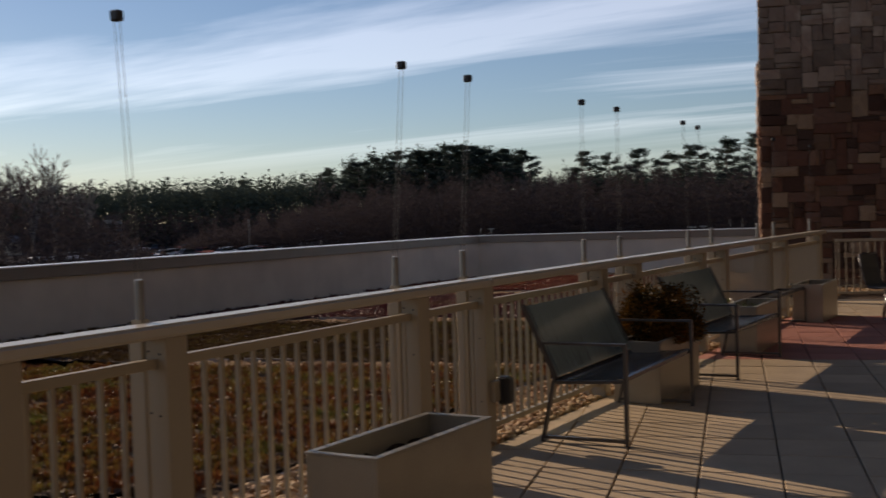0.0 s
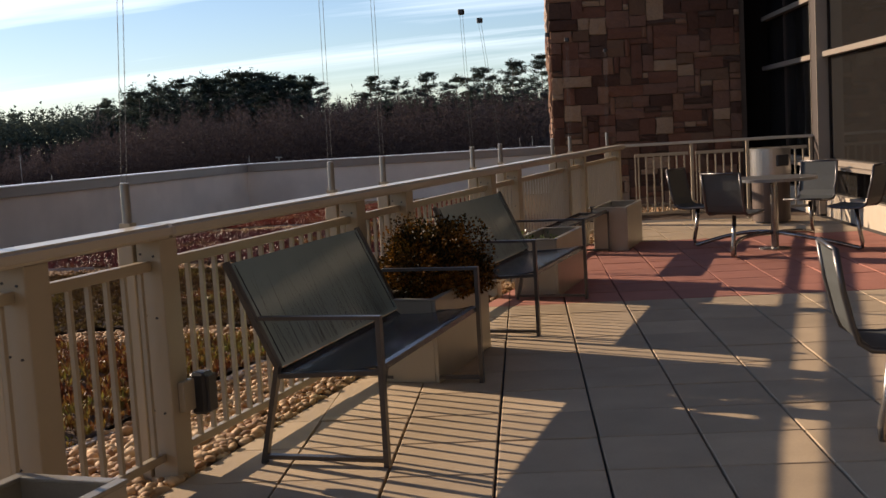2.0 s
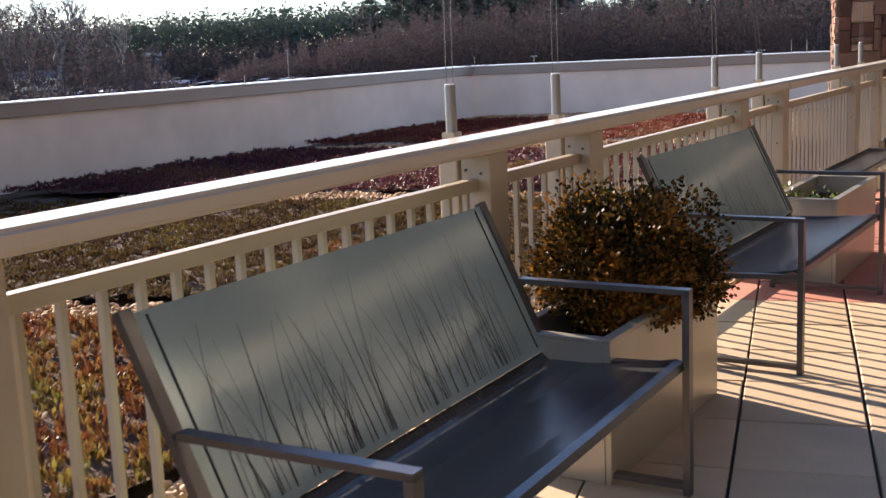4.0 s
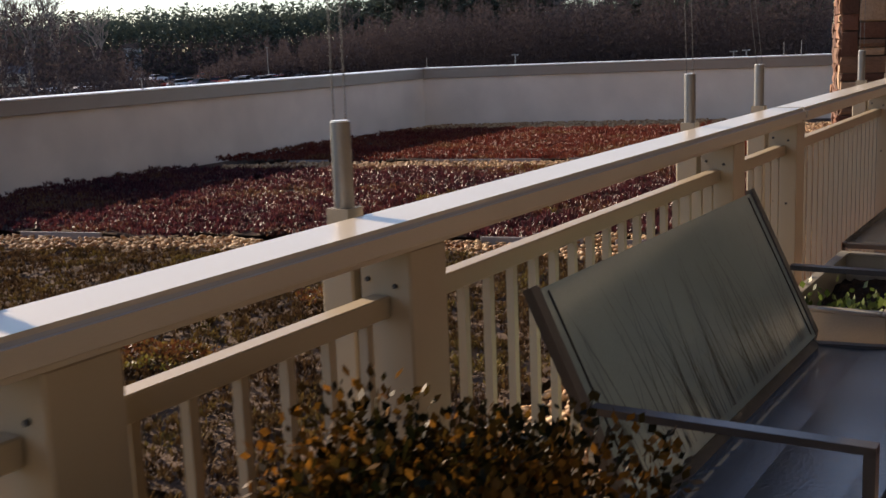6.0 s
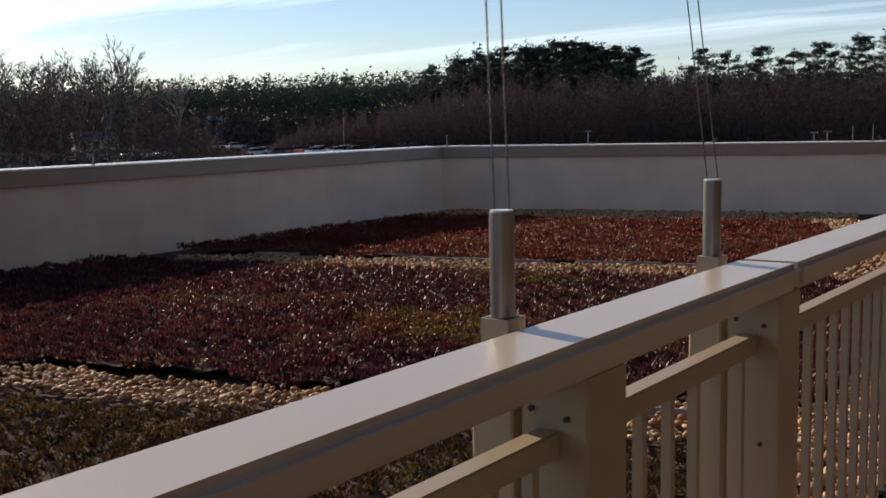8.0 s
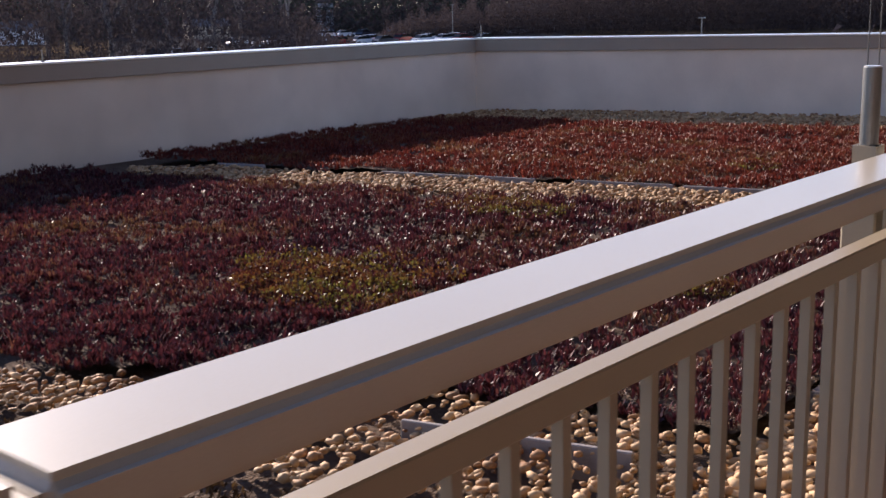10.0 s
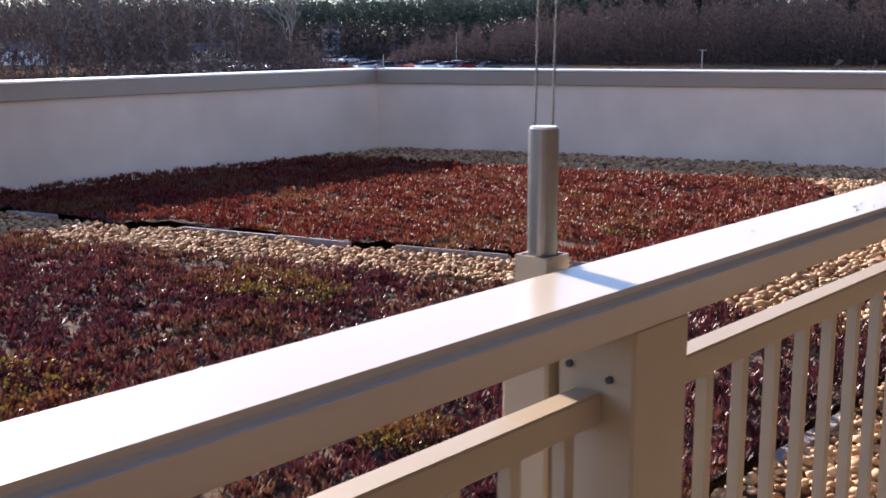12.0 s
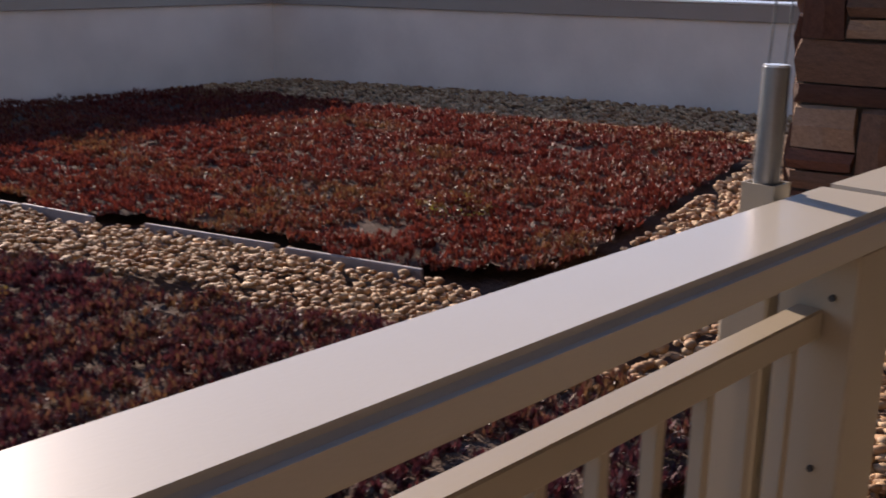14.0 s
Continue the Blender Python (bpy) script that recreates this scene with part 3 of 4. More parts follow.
# shrub
rng = random.Random(12)
shrub = group_at("shrub", "rounded shrub with rusty orange and dark green leaves in a planter", "shrub", m=pose(.345, 10.17, .40))
SHOOTS = [(Vector((rng.uniform(-.23, .16), rng.uniform(-.28, .28), rng.uniform(.06, .31))), rng.uniform(.10, .17)) for _ in range(64)]
def shrub_shape(r):
    """Leaves gathered on many small rounded shoots, so that the outline is uneven."""
    c, q = r.choice(SHOOTS)
    d = Vector((r.gauss(0, 1), r.gauss(0, 1), r.gauss(.15, 1))).normalized()
    p = c + Vector((d.x * q, d.y * q, d.z * q * 1.05)) * r.uniform(.55, 1.08)
    return Vector((p.x, p.y, max(.03, p.z))), d
vs, fs = leaf_cloud(52000, rng, .021, shrub_shape)
mesh_of("foliage", vs, fs, M_SHRUB, shrub)
bm = bmesh.new()
for c, q in SHOOTS:
    pipe(bm, [(rng.uniform(-.03, .03), rng.uniform(-.1, .1), -.01), c * .45 + Vector((0, 0, .02)), c], .004, 5)
part("branch_mass", bm, M_BARK, shrub)["kind"] = "stuff"
for hx, hy, n in ((.09, 12.86, 60), (.2, 12.95, 130), (.3, 12.84, 80), (.34, 13.1, 60)):
    herb = group_at("herb", "small green herb in a planter", "herb", "herbs in the planter", m=pose(.12 + hx * .8, hy, .355))
    vs, fs = leaf_cloud(n, rng, .03, lambda r: (Vector((r.gauss(0, .035), r.gauss(0, .045), abs(r.gauss(0, .05)))), Vector((0, 0, 1))))
    mesh_of("leaves", vs, fs, M_HERB, herb)

# ---- table with seats on arched arms ----
def seat_set(m, r_seat, angles, label, r_top=.43, twist=0.0):
    ob = group_at("table_set", label, "table set", "table sets on the terrace", m=m)
    bm = bmesh.new()
    cyl(bm, (0, 0, .705), (0, 0, .735), r_top, 48)
    part("tabletop", bm, M_TABLE, ob, "round grey metal tabletop")
    bm = bmesh.new()
    cyl(bm, (0, 0, .0), (0, 0, .71), .038, 16)
    cyl(bm, (0, 0, .0), (0, 0, .012), .16, 24)
    part("pedestal", bm, M_CHROME, ob)
    for a in angles:
        d, s = Vector((math.cos(a), math.sin(a), 0)), Vector((-math.sin(a), math.cos(a), 0))
        foot = d * r_seat
        bm = bmesh.new()
        pts = [Vector((0, 0, .17))]
        for i in range(1, 9):
            f = i / 8
            pts.append(d * (r_seat + .02) * f - s * .16 * math.sin(math.pi * f) + Vector((0, 0, .17 * (1 - f * f) + .03 * f)))
        pts += [foot + d * .05 + Vector((0, 0, .035)), foot + d * .055 + Vector((0, 0, .09)), foot + d * .03 + Vector((0, 0, .2)), foot + Vector((0, 0, .42))]
        pipe(bm, pts, .021, 10)
        arm = part("arm", bm, M_CHROME, ob, "bent steel seat arm", smooth=True)
        a += radians(twist)
        d, s = Vector((math.cos(a), math.sin(a), 0)), Vector((-math.sin(a), math.cos(a), 0))
        # seat sheet: front edge, seat, bend, back
        prof = [(-.20, .455), (-.17, .447), (.02, .435), (.12, .44), (.165, .47), (.19, .53), (.225, .68), (.25, .84)]
        bm = bmesh.new()
        W = .2
        rows = []
        for x, z in prof:
            c = foot + d * x + Vector((0, 0, z))
            rows.append([bm.verts.new(c + s * w) for w in (-W, -W * .5, 0, W * .5, W)])
        for q0, q1 in zip(rows, rows[1:]):
            for i in range(4):
                bm.faces.new((q0[i], q0[i + 1], q1[i + 1], q1[i]))
        bmesh.ops.recalc_face_normals(bm, faces=bm.faces[:])
        bmesh.ops.solidify(bm, geom=bm.faces[:], thickness=.006)
        seat = part("seat", bm, M_SLING, ob, "grey sheet seat and back in one piece")
        for w in (-W, W):
            bm = bmesh.new()
            pipe(bm, [foot + d * x + s * w + Vector((0, 0, z)) for x, z in prof], .014, 8)
            part("side_rail", bm, M_FRAME, seat, "dark metal side rail", smooth=True)
        for x, z in (prof[0], prof[-1]):
            bm = bmesh.new()
            pipe(bm, [foot + d * x + s * -W + Vector((0, 0, z)), foot + d * x + s * W + Vector((0, 0, z))], .011, 8)
            part("cross_rail", bm, M_FRAME, seat, "rounded metal cross rail", smooth=True)
    return ob

M_TABLE = material("table_metal", (0.20, 0.195, 0.185), 0.35, 0.6, 0.1, 10, 0.05)
seat_set(pose(2.08, 15.75, 0), .84, [radians(v) for v in (-114, 160, 66, -22)], "round metal table with four attached seats on red pavers")
seat_set(pose(3.70, 9.08, 0), 1.02, [radians(v) for v in (209, 299, 29)], "round metal table with attached seats on buff pavers", .6, -20)

# ---- litter bin ----
bin_ob = group_at("litter_bin", "round steel litter bin with a dark opening near the railing", "bin", m=pose(1.93, 18.72, 0))
bm = bmesh.new()
cyl(bm, (0, 0, .03), (0, 0, .60), .235, 36)
part("body", bm, M_BRONZE, bin_ob, "dark ribbed bin body", smooth=False)
bm = bmesh.new()
cyl(bm, (0, 0, .60), (0, 0, .93), .25, 36)
part("hood", bm, M_STEEL, bin_ob, "bright steel hood")
bm = bmesh.new()
cyl(bm, (0, 0, .93), (0, 0, .945), .258, 36)
part("lid", bm, M_STEEL, bin_ob)
bm = bmesh.new()
box(bm, -.09, .09, -.262, -.2, .72, .86, .01, m=pose(0, 0, 0, 0, 0, 40))
part("opening", bm, M_DARK, bin_ob, "dark opening flap")
bm = bmesh.new()
cyl(bm, (0, 0, 0), (0, 0, .03), .2, 24)
part("base", bm, M_DARK, bin_ob)

# ---- stone wall ----
STONE = Matrix.Translation((-1.6, 22.05, 0)) @ pose(0, 0, 0, 0, 0, TURN)
SW, SH = 3.12, 6.6
bm = bmesh.new()
# The core rises unseen past the stones, added to cut sky light.
box(bm, .03, SW, .03, 1.6, -.06, 14.0, m=STONE)
stone_wall = tagged(part("wall_stone", bm, M_MORTAR), "wall clad in rough brown and tan stone blocks", "wall", kind="structure")
STONES = []
rng = random.Random(4)
for v in range(8):
    bm = bmesh.new()
    bmesh.ops.create_cube(bm, size=1)
    bmesh.ops.subdivide_edges(bm, edges=bm.edges[:], cuts=1, use_grid_fill=True)
    for q in bm.verts:
        q.co += Vector((rng.uniform(-.035, .035), rng.uniform(-.09, .09), rng.uniform(-.05, .05)))
        if abs(q.co.x) > .4 and abs(q.co.z) > .4 and q.co.y < 0:
            q.co.y += .2
    me = bpy.data.meshes.new("stone")
    bm.to_mesh(me)
    bm.free()
    me.materials.append(M_STONE)
    STONES.append(me)

def courses(length, height, rng):
    """Random ashlar: tall and low blocks mixed on a 9 cm module."""
    mod, out = .092, []
    nx, nz = int(length / mod), int(height / mod)
    used = np.zeros((nx, nz), bool)
    for j in range(nz):
        i = 0
        while i < nx:
            if used[i, j]:
                i += 1
                continue
            w, h = rng.choice(((3, 1), (4, 2), (5, 2), (3, 2), (6, 2), (2, 1), (4, 3), (2, 3), (5, 1), (3, 3)))
            w, h = min(w, nx - i), min(h, nz - j)
            while w > 1 and used[i:i + w, j:j + h].any():
                w -= 1
            while h > 1 and used[i:i + w, j:j + h].any():
                h -= 1
            used[i:i + w, j:j + h] = True
            out.append((i * mod, (i + w) * mod, j * mod, (j + h) * mod))
            i += w
    return out

far_v, far_f = [], []
front = courses(SW, SH, random.Random(21))
side = courses(1.5, 4.2, random.Random(22))
blocks = [(STONE, b) for b in front] + [(STONE @ pose(0, 1.5, 0, 0, 0, -90), b) for b in side]
blocks.sort(key=lambda e: e[1][2] + (0 if e[0] is STONE else .5))
for n, (m, (x0, x1, z0, z1)) in enumerate(blocks):
    dep = rng.uniform(.05, .085)
    mm = m @ Matrix.Translation(((x0 + x1) / 2, .03 - dep / 2 + .01, (z0 + z1) / 2 - .05)) @ Matrix.Diagonal((x1 - x0 - .014, dep, z1 - z0 - .014, 1))
    if n < 320:
        share("stone", STONES[n % 8], mm, stone_wall)
    else:
        me, k = STONES[n % 8], len(far_v)
        far_v += [tuple(mm @ v.co) for v in me.vertices]
        far_f += [tuple(k + i for i in p.vertices) for p in me.polygons]
M_STONEFAR = plant_material("stone_cladding_upper", ((0.20, 0.135, 0.095), (0.31, 0.23, 0.17), (0.25, 0.165, 0.12), (0.40, 0.32, 0.24)), 0.6, 0.85, 0.35, 0)
up = mesh_of("upper_stones", far_v, far_f, M_STONEFAR, stone_wall, "rough brown and tan stone blocks")
up["kind"] = "stuff"

# Added filler: shuts out the bright sky in the gap beside the glass.
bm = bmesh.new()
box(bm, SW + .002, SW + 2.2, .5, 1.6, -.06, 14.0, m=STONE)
tagged(part("wall_filler", bm, M_DIM), "dark filler added in the gap between stone and glass", "wall", kind="structure")

# ---- glazed facade along the terrace ----
FAC = Matrix.Translation((2.52, 19.9, 0)) @ pose(0, 0, 0, 0, 0, TURN)       # its +y runs to the stone wall
facade = group_at("facade", "dark glazed facade with pale mullions and a low rendered plinth", "facade", kind="structure", m=FAC)
bm = bmesh.new()
box(bm, .04, .35, -26, 4.6, -.06, .27)
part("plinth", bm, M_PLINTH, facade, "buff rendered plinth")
bm = bmesh.new()
box(bm, -.05, .35, -26, 4.6, .62, .66, .004)
part("sill", bm, M_MULL, facade, "pale metal sill")
bm = bmesh.new()
box(bm, .12, .14, -26, 4.6, .268, .625)
part("low_pane", bm, M_GLASS, facade, "dark low glazing under the sill")
cols = [-22.8, -17.1, -11.4, -5.7, 0.0]
# Storeys above the view are added up to 14 m to cut sky light.
rails = (.70, 2.12, 2.92, 4.4, 5.9, 8.0, 10.0, 12.0, 13.9)
edges = [-26.0] + cols + [4.6]
for y0, y1 in zip(edges, edges[1:]):
    for z0, z1 in zip(rails, rails[1:]):
        half = (y0 + y1) / 2
        for a, b in ((y0 + .2, half), (half, y1 - .2)):
            bm = bmesh.new()
            box(bm, .12, .13, a, b, z0, z1)
            part("pane", bm, M_GLASS, facade)
    bm = bmesh.new()
    box(bm, .09, .14, (y0 + y1) / 2 - .02, (y0 + y1) / 2 + .02, .66, 14.0)
    part("mullion", bm, M_COLUMN, facade)
    for z in rails:
        bm = bmesh.new()
        box(bm, .02, .16, y0 + .17, y1 - .17, z - .035, z + .035, .004)
        part("transom", bm, M_MULL, facade, "pale metal transom")
for y in cols:
    bm = bmesh.new()
    box(bm, -.04, .25, y - .15, y + .15, -.05, 14.0)
    col = part("column", bm, M_COLUMN, facade, "dark brown clad column")
    for s in (-.165, .15):
        bm = bmesh.new()
        box(bm, -.05, .1, y + s, y + s + .015, 0, 14.0)
        part("column_edge", bm, M_MULL, col, "pale metal edge strip")
bm = bmesh.new()
box(bm, 0.14, 6, -26, 4.6, 14.0, 14.3)
part("roof_edge", bm, M_BRONZE, facade)
bm = bmesh.new()
box(bm, 1.2, 1.3, -26, 4.6, -.05, 14.0)
part("inner_wall", bm, M_BRONZE, facade, "dark inner wall")

# Added behind the viewpoint, unseen: keeps sky light off the shaded terrace.
bm = bmesh.new()
box(bm, -.2, 9, -14.4, -14.1, -.06, 12)
tagged(part("wall_sky_blocker", bm, M_PLINTH), "plain wall added out of view to block sky light", "wall", kind="structure")

# ---- far away: woods, houses, parked cars ----
def tuft_mesh(pts, rng, size, per=3, stretch=(1, 1, 1)):
    """Rough needle or twig tufts: small upright and flat triangles round each point."""
    n = len(pts)
    r = np.random.RandomState(rng.randint(0, 10 ** 6))
    c = np.repeat(np.asarray(pts, float), per, 0)
    s = size * r.uniform(.5, 1.3, (n * per, 1))
    a, b = r.normal(size=(n * per, 3)) * stretch, r.normal(size=(n * per, 3)) * stretch
    c = c + r.normal(size=c.shape) * size * .45
    v = np.stack([c, c + a * s * .6, c + b * s * .6], 1).reshape(-1, 3)
    f = np.arange(n * per * 3).reshape(-1, 3)
    return v, f

def fast_mesh(name, v, f, mat, parent=None, label=""):
    me = bpy.data.meshes.new(name)
    f = np.asarray(f)
    me.vertices.add(len(v))
    me.vertices.foreach_set("co", np.asarray(v, np.float32).ravel())
    me.loops.add(f.size)
    me.loops.foreach_set("vertex_index", f.astype(np.int32).ravel())
    me.polygons.add(len(f))
    me.polygons.foreach_set("loop_start", np.arange(0, f.size, f.shape[1], dtype=np.int32))
    me.update(calc_edges=True)
    me.validate()
    me.materials.append(mat)
    ob = new(name, me)
    if parent is not None:
        ob.parent = parent
    if label:
        ob["label"] = label
    return ob

def far(az, dist, z=0.0):
    """A place by its bearing, in degrees to the left of +y, and its distance."""
    a = radians(az)
    return Vector((-math.sin(a) * dist + .9, math.cos(a) * dist + 10.6, z))

GZ = -4.6
rng = random.Random(77)

def pine(az, dist, top, width, seed, thin=1.0):
    r = random.Random(seed)
    base = far(az, dist, GZ)
    ob = group_at("pine_tree", "tall dark pine with layered limbs beyond the roof", "tree", "pines on the skyline", m=Matrix.Translation(base))
    h = top - GZ
    bm = bmesh.new()
    cyl(bm, (0, 0, 0), (0, 0, h * .97), .35, 7, .06)
    pts = []
    z, lean, wide = h * .24, r.uniform(-.3, .3), r.uniform(.14, .26)
    while z < h * .985:
        f = (z / h - .24) / .76
        reach = width * 1.42 * max(.1, math.sin(math.pi * (wide + (.98 - wide) * f))) ** .75
        for k in range(r.randint(4, 6)):
            a = r.uniform(0, 2 * math.pi)
            L = reach * r.uniform(.45, 1.2) * (1 + lean * math.cos(a))
            d = Vector((math.cos(a), math.sin(a), r.uniform(-.08, .22)))
            pipe(bm, [(0, 0, z), d * L * .6 + Vector((0, 0, z)), d * L + Vector((0, 0, z + .12 * L))], .06, 4)
            for i in range(int(30 * thin)):
                q = r.uniform(.18, 1.05) ** .7
                pts.append(d * L * q + Vector((r.gauss(0, .34), r.gauss(0, .34), z + .12 * L * q * q + r.gauss(.1, .13))))
        z += r.uniform(.85, 1.6)
    for i in range(30):
        pts.append(Vector((r.gauss(0, .3), r.gauss(0, .3), h - r.uniform(0, 1.6))))
    part("trunk", bm, M_BARK, ob)
    v, f = tuft_mesh(pts, r, .42, 6, (1.15, 1.15, .5))
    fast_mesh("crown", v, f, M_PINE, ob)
    return ob

def bare_tree(az, dist, top, seed, spread=.5):
    r = random.Random(seed)
    ob = group_at("bare_tree", "leafless winter tree with fine upright limbs", "tree", "bare trees on the skyline", m=Matrix.Translation(far(az, dist, GZ)))
    h = top - GZ
    bm, tw = bmesh.new(), bmesh.new()
    cyl(bm, (0, 0, 0), (0, 0, h * .35), .3, 7, .2)
    def grow(p, d, L, rad, depth):
        q = p + d * L
        mid = p + d * L * .5 + Vector((r.gauss(0, .06), r.gauss(0, .06), 0)) * L
        pipe(bm if depth < 2 else tw, [p, mid, q], max(rad, .024), 5 if depth < 2 else 3)
        if depth < 4:
            for _ in range(3 if depth < 3 else 4):
                n = (d + Vector((r.gauss(0, spread), r.gauss(0, spread), r.uniform(0, .35)))).normalized()
                grow(p + d * L * r.uniform(.5, 1.0), n, L * r.uniform(.5, .75), rad * .55, depth + 1)
    for _ in range(4):
        grow(Vector((0, 0, h * r.uniform(.22, .35))), Vector((r.gauss(0, .3), r.gauss(0, .3), 1)).normalized(), h * .27, .15, 0)
    part("trunk", bm, M_BARK, ob)
    part("crown", tw, M_BARK, ob)["kind"] = "stuff"
    return ob

# skyline pines: bearing, distance, height of the top over the terrace, half width
for i, (az, dist, top, w) in enumerate((
        (13.2, 250, 17.0, 4.4), (14.7, 255, 17.2, 4.6), (16.2, 255, 15.6, 4.2), (17.6, 260, 14.6, 4.4), (19.1, 260, 15.0, 4.4), (20.6, 262, 14.8, 4.6), (22.0, 262, 15.4, 4.2),
        (25.0, 270, 16.2, 5.0), (26.0, 275, 17.0, 5.4), (27.0, 280, 17.6, 5.4), (27.9, 278, 18.6, 5.8), (28.8, 280, 18.8, 6.0), (29.6, 280, 18.4, 5.8), (30.5, 282, 17.6, 5.0), (31.5, 285, 18.0, 4.2), (32.6, 285, 17.0, 4.8), (33.5, 288, 15.6, 5.2),
        (35.1, 300, 15.0, 2.6), (39.3, 320, 13.6, 3.2), (40.0, 330, 11.6, 3.0))):
    pine(az, dist, top, w, 100 + i, 1.0 if w < 5 else 1.7)
for i, (az, dist, top) in enumerate(((35.3, 296, 15.6), (24.0, 265, 12.5), (23.2, 262, 12.0), (24.6, 262, 12.6), (43.0, 330, 13.2), (41.6, 330, 12.0))):
    bare_tree(az, dist, top, 300 + i, .45)
for i, (az, dist, top) in enumerate(((54.6, 150, 10.2), (53.0, 145, 9.6), (50.8, 140, 9.4), (49.6, 150, 8.6), (56.6, 160, 9.2), (58.5, 150, 9.0), (61.0, 145, 9.2), (64.0, 150, 8.8), (47.5, 200, 9.0), (55.6, 138, 8.4), (52.0, 155, 9.0), (57.6, 140, 8.2))):
    bare_tree(az, dist, top * 1.32, 400 + i, .5)

# the belts of wood behind and the brown brush before them
def belt(name, label, az0, az1, d0, d1, topf, n, size, mat, seed, rough=2.0):
    r = random.Random(seed)
    pts = []
    for _ in range(n):
        az, d = r.uniform(az0, az1), r.uniform(d0, d1)
        top = topf(az)
        top += rough * (.6 * noise.noise(Vector((az * 1.3, seed, 0))) + .55 * noise.noise(Vector((az * 4.3, seed, 3))) + .5 * noise.noise(Vector((az * 11, seed, 6))))
        top += rough * .12 * r.gauss(0, 1)
        pts.append(far(az, d, GZ + (top - GZ) * (r.betavariate(1.2, 1.7) * 1.4 if mat is M_BRUSH else r.random() ** .9 if r.random() < .85 else r.uniform(.7, 1.2))))
    v, f = tuft_mesh(pts, r, size, 3, (.7, .7, .95) if mat is M_BRUSH else (1, 1, .8))
    return tagged(fast_mesh(name, v, f, mat), label, "woods", kind="stuff")

def evergreen_top(az):
    if az < 23:
        return 9.0
    if az < 25:
        return 8.0
    if az < 34.3:
        return 16.6 - abs(az - 29) * .5
    return 10.4 - .10 * (az - 35)
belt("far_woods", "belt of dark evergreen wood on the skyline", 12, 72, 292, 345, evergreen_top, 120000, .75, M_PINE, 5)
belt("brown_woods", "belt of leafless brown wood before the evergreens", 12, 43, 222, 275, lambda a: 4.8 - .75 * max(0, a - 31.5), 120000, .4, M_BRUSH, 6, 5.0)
for i in range(13):
    bare_tree(13.5 + i * 1.62 + .6 * math.sin(i * 5.1), 262 - 5 * (i % 3), (8.6, 6.8, 9.6, 7.6)[i % 4], 500 + i, .62)
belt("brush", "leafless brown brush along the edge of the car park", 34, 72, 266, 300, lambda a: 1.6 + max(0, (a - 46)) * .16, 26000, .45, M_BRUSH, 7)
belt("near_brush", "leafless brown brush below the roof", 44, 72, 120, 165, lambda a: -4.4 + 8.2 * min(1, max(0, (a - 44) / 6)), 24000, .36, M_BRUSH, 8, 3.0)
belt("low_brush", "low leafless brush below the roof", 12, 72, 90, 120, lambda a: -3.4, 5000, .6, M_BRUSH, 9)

bm = bmesh.new()
vs = [bm.verts.new(far(az, d, GZ + .03)) for az, d in ((34, 128), (34, 290), (56, 290), (56, 128))]
bm.faces.new(vs[::-1])
bmesh.ops.recalc_face_normals(bm, faces=bm.faces[:])
tagged(part("car_park", bm, M_LOT), "grey asphalt car park below the roof", "road", kind="structure")

def house(az, dist, w, d, h, mat, label):
    ob = group_at("house", label, "house", "houses beyond the car park", m=Matrix.Translation(far(az, dist, GZ)) @ pose(0, 0, 0, 0, 0, az + 12))
    bm = bmesh.new()
    box(bm, -w / 2, w / 2, -d / 2, d / 2, 0, h)
    part("wall", bm, mat, ob)
    bm = bmesh.new()
    a = [bm.verts.new(p) for p in ((-w / 2 - .3, -d / 2 - .3, h), (w / 2 + .3, -d / 2 - .3, h), (w / 2 + .3, d / 2 + .3, h), (-w / 2 - .3, d / 2 + .3, h), (-w / 2 - .3, 0, h + d * .32), (w / 2 + .3, 0, h + d * .32))]
    for f in ((0, 1, 5, 4), (2, 3, 4, 5), (0, 4, 3), (1, 2, 5), (3, 2, 1, 0)):
        bm.faces.new([a[i] for i in f])
    part("roof", bm, M_ROOF, ob)
    for i in range(int(w // 3)):
        bm = bmesh.new()
        x = -w / 2 + 1.5 + i * 3
        box(bm, x - .5, x + .5, -d / 2 - .04, -d / 2 + .02, h * .35, h * .8)
        part("window", bm, M_GLASS, ob)
    return ob

house(45.9, 300, 4.0, 4, 7.2, M_SIDING, "white house with a dark roof beyond the car park")
house(36.8, 262, 9, 6, 2.6, M_PLINTH, "low tan building beyond the car park")
house(34.6, 262, 7, 6, 2.8, M_ROOF, "dark grey shed beyond the car park")
house(60.0, 250, 8, 6, 2.8, M_SIDING, "pale low house behind brush")
house(35.8, 258, 10, 7, 3.8, M_SIDING, "pale low building with a dark roof beyond the car park")
house(51.5, 256, 9, 5, 2.6, M_PLINTH, "long tan building behind the brush")

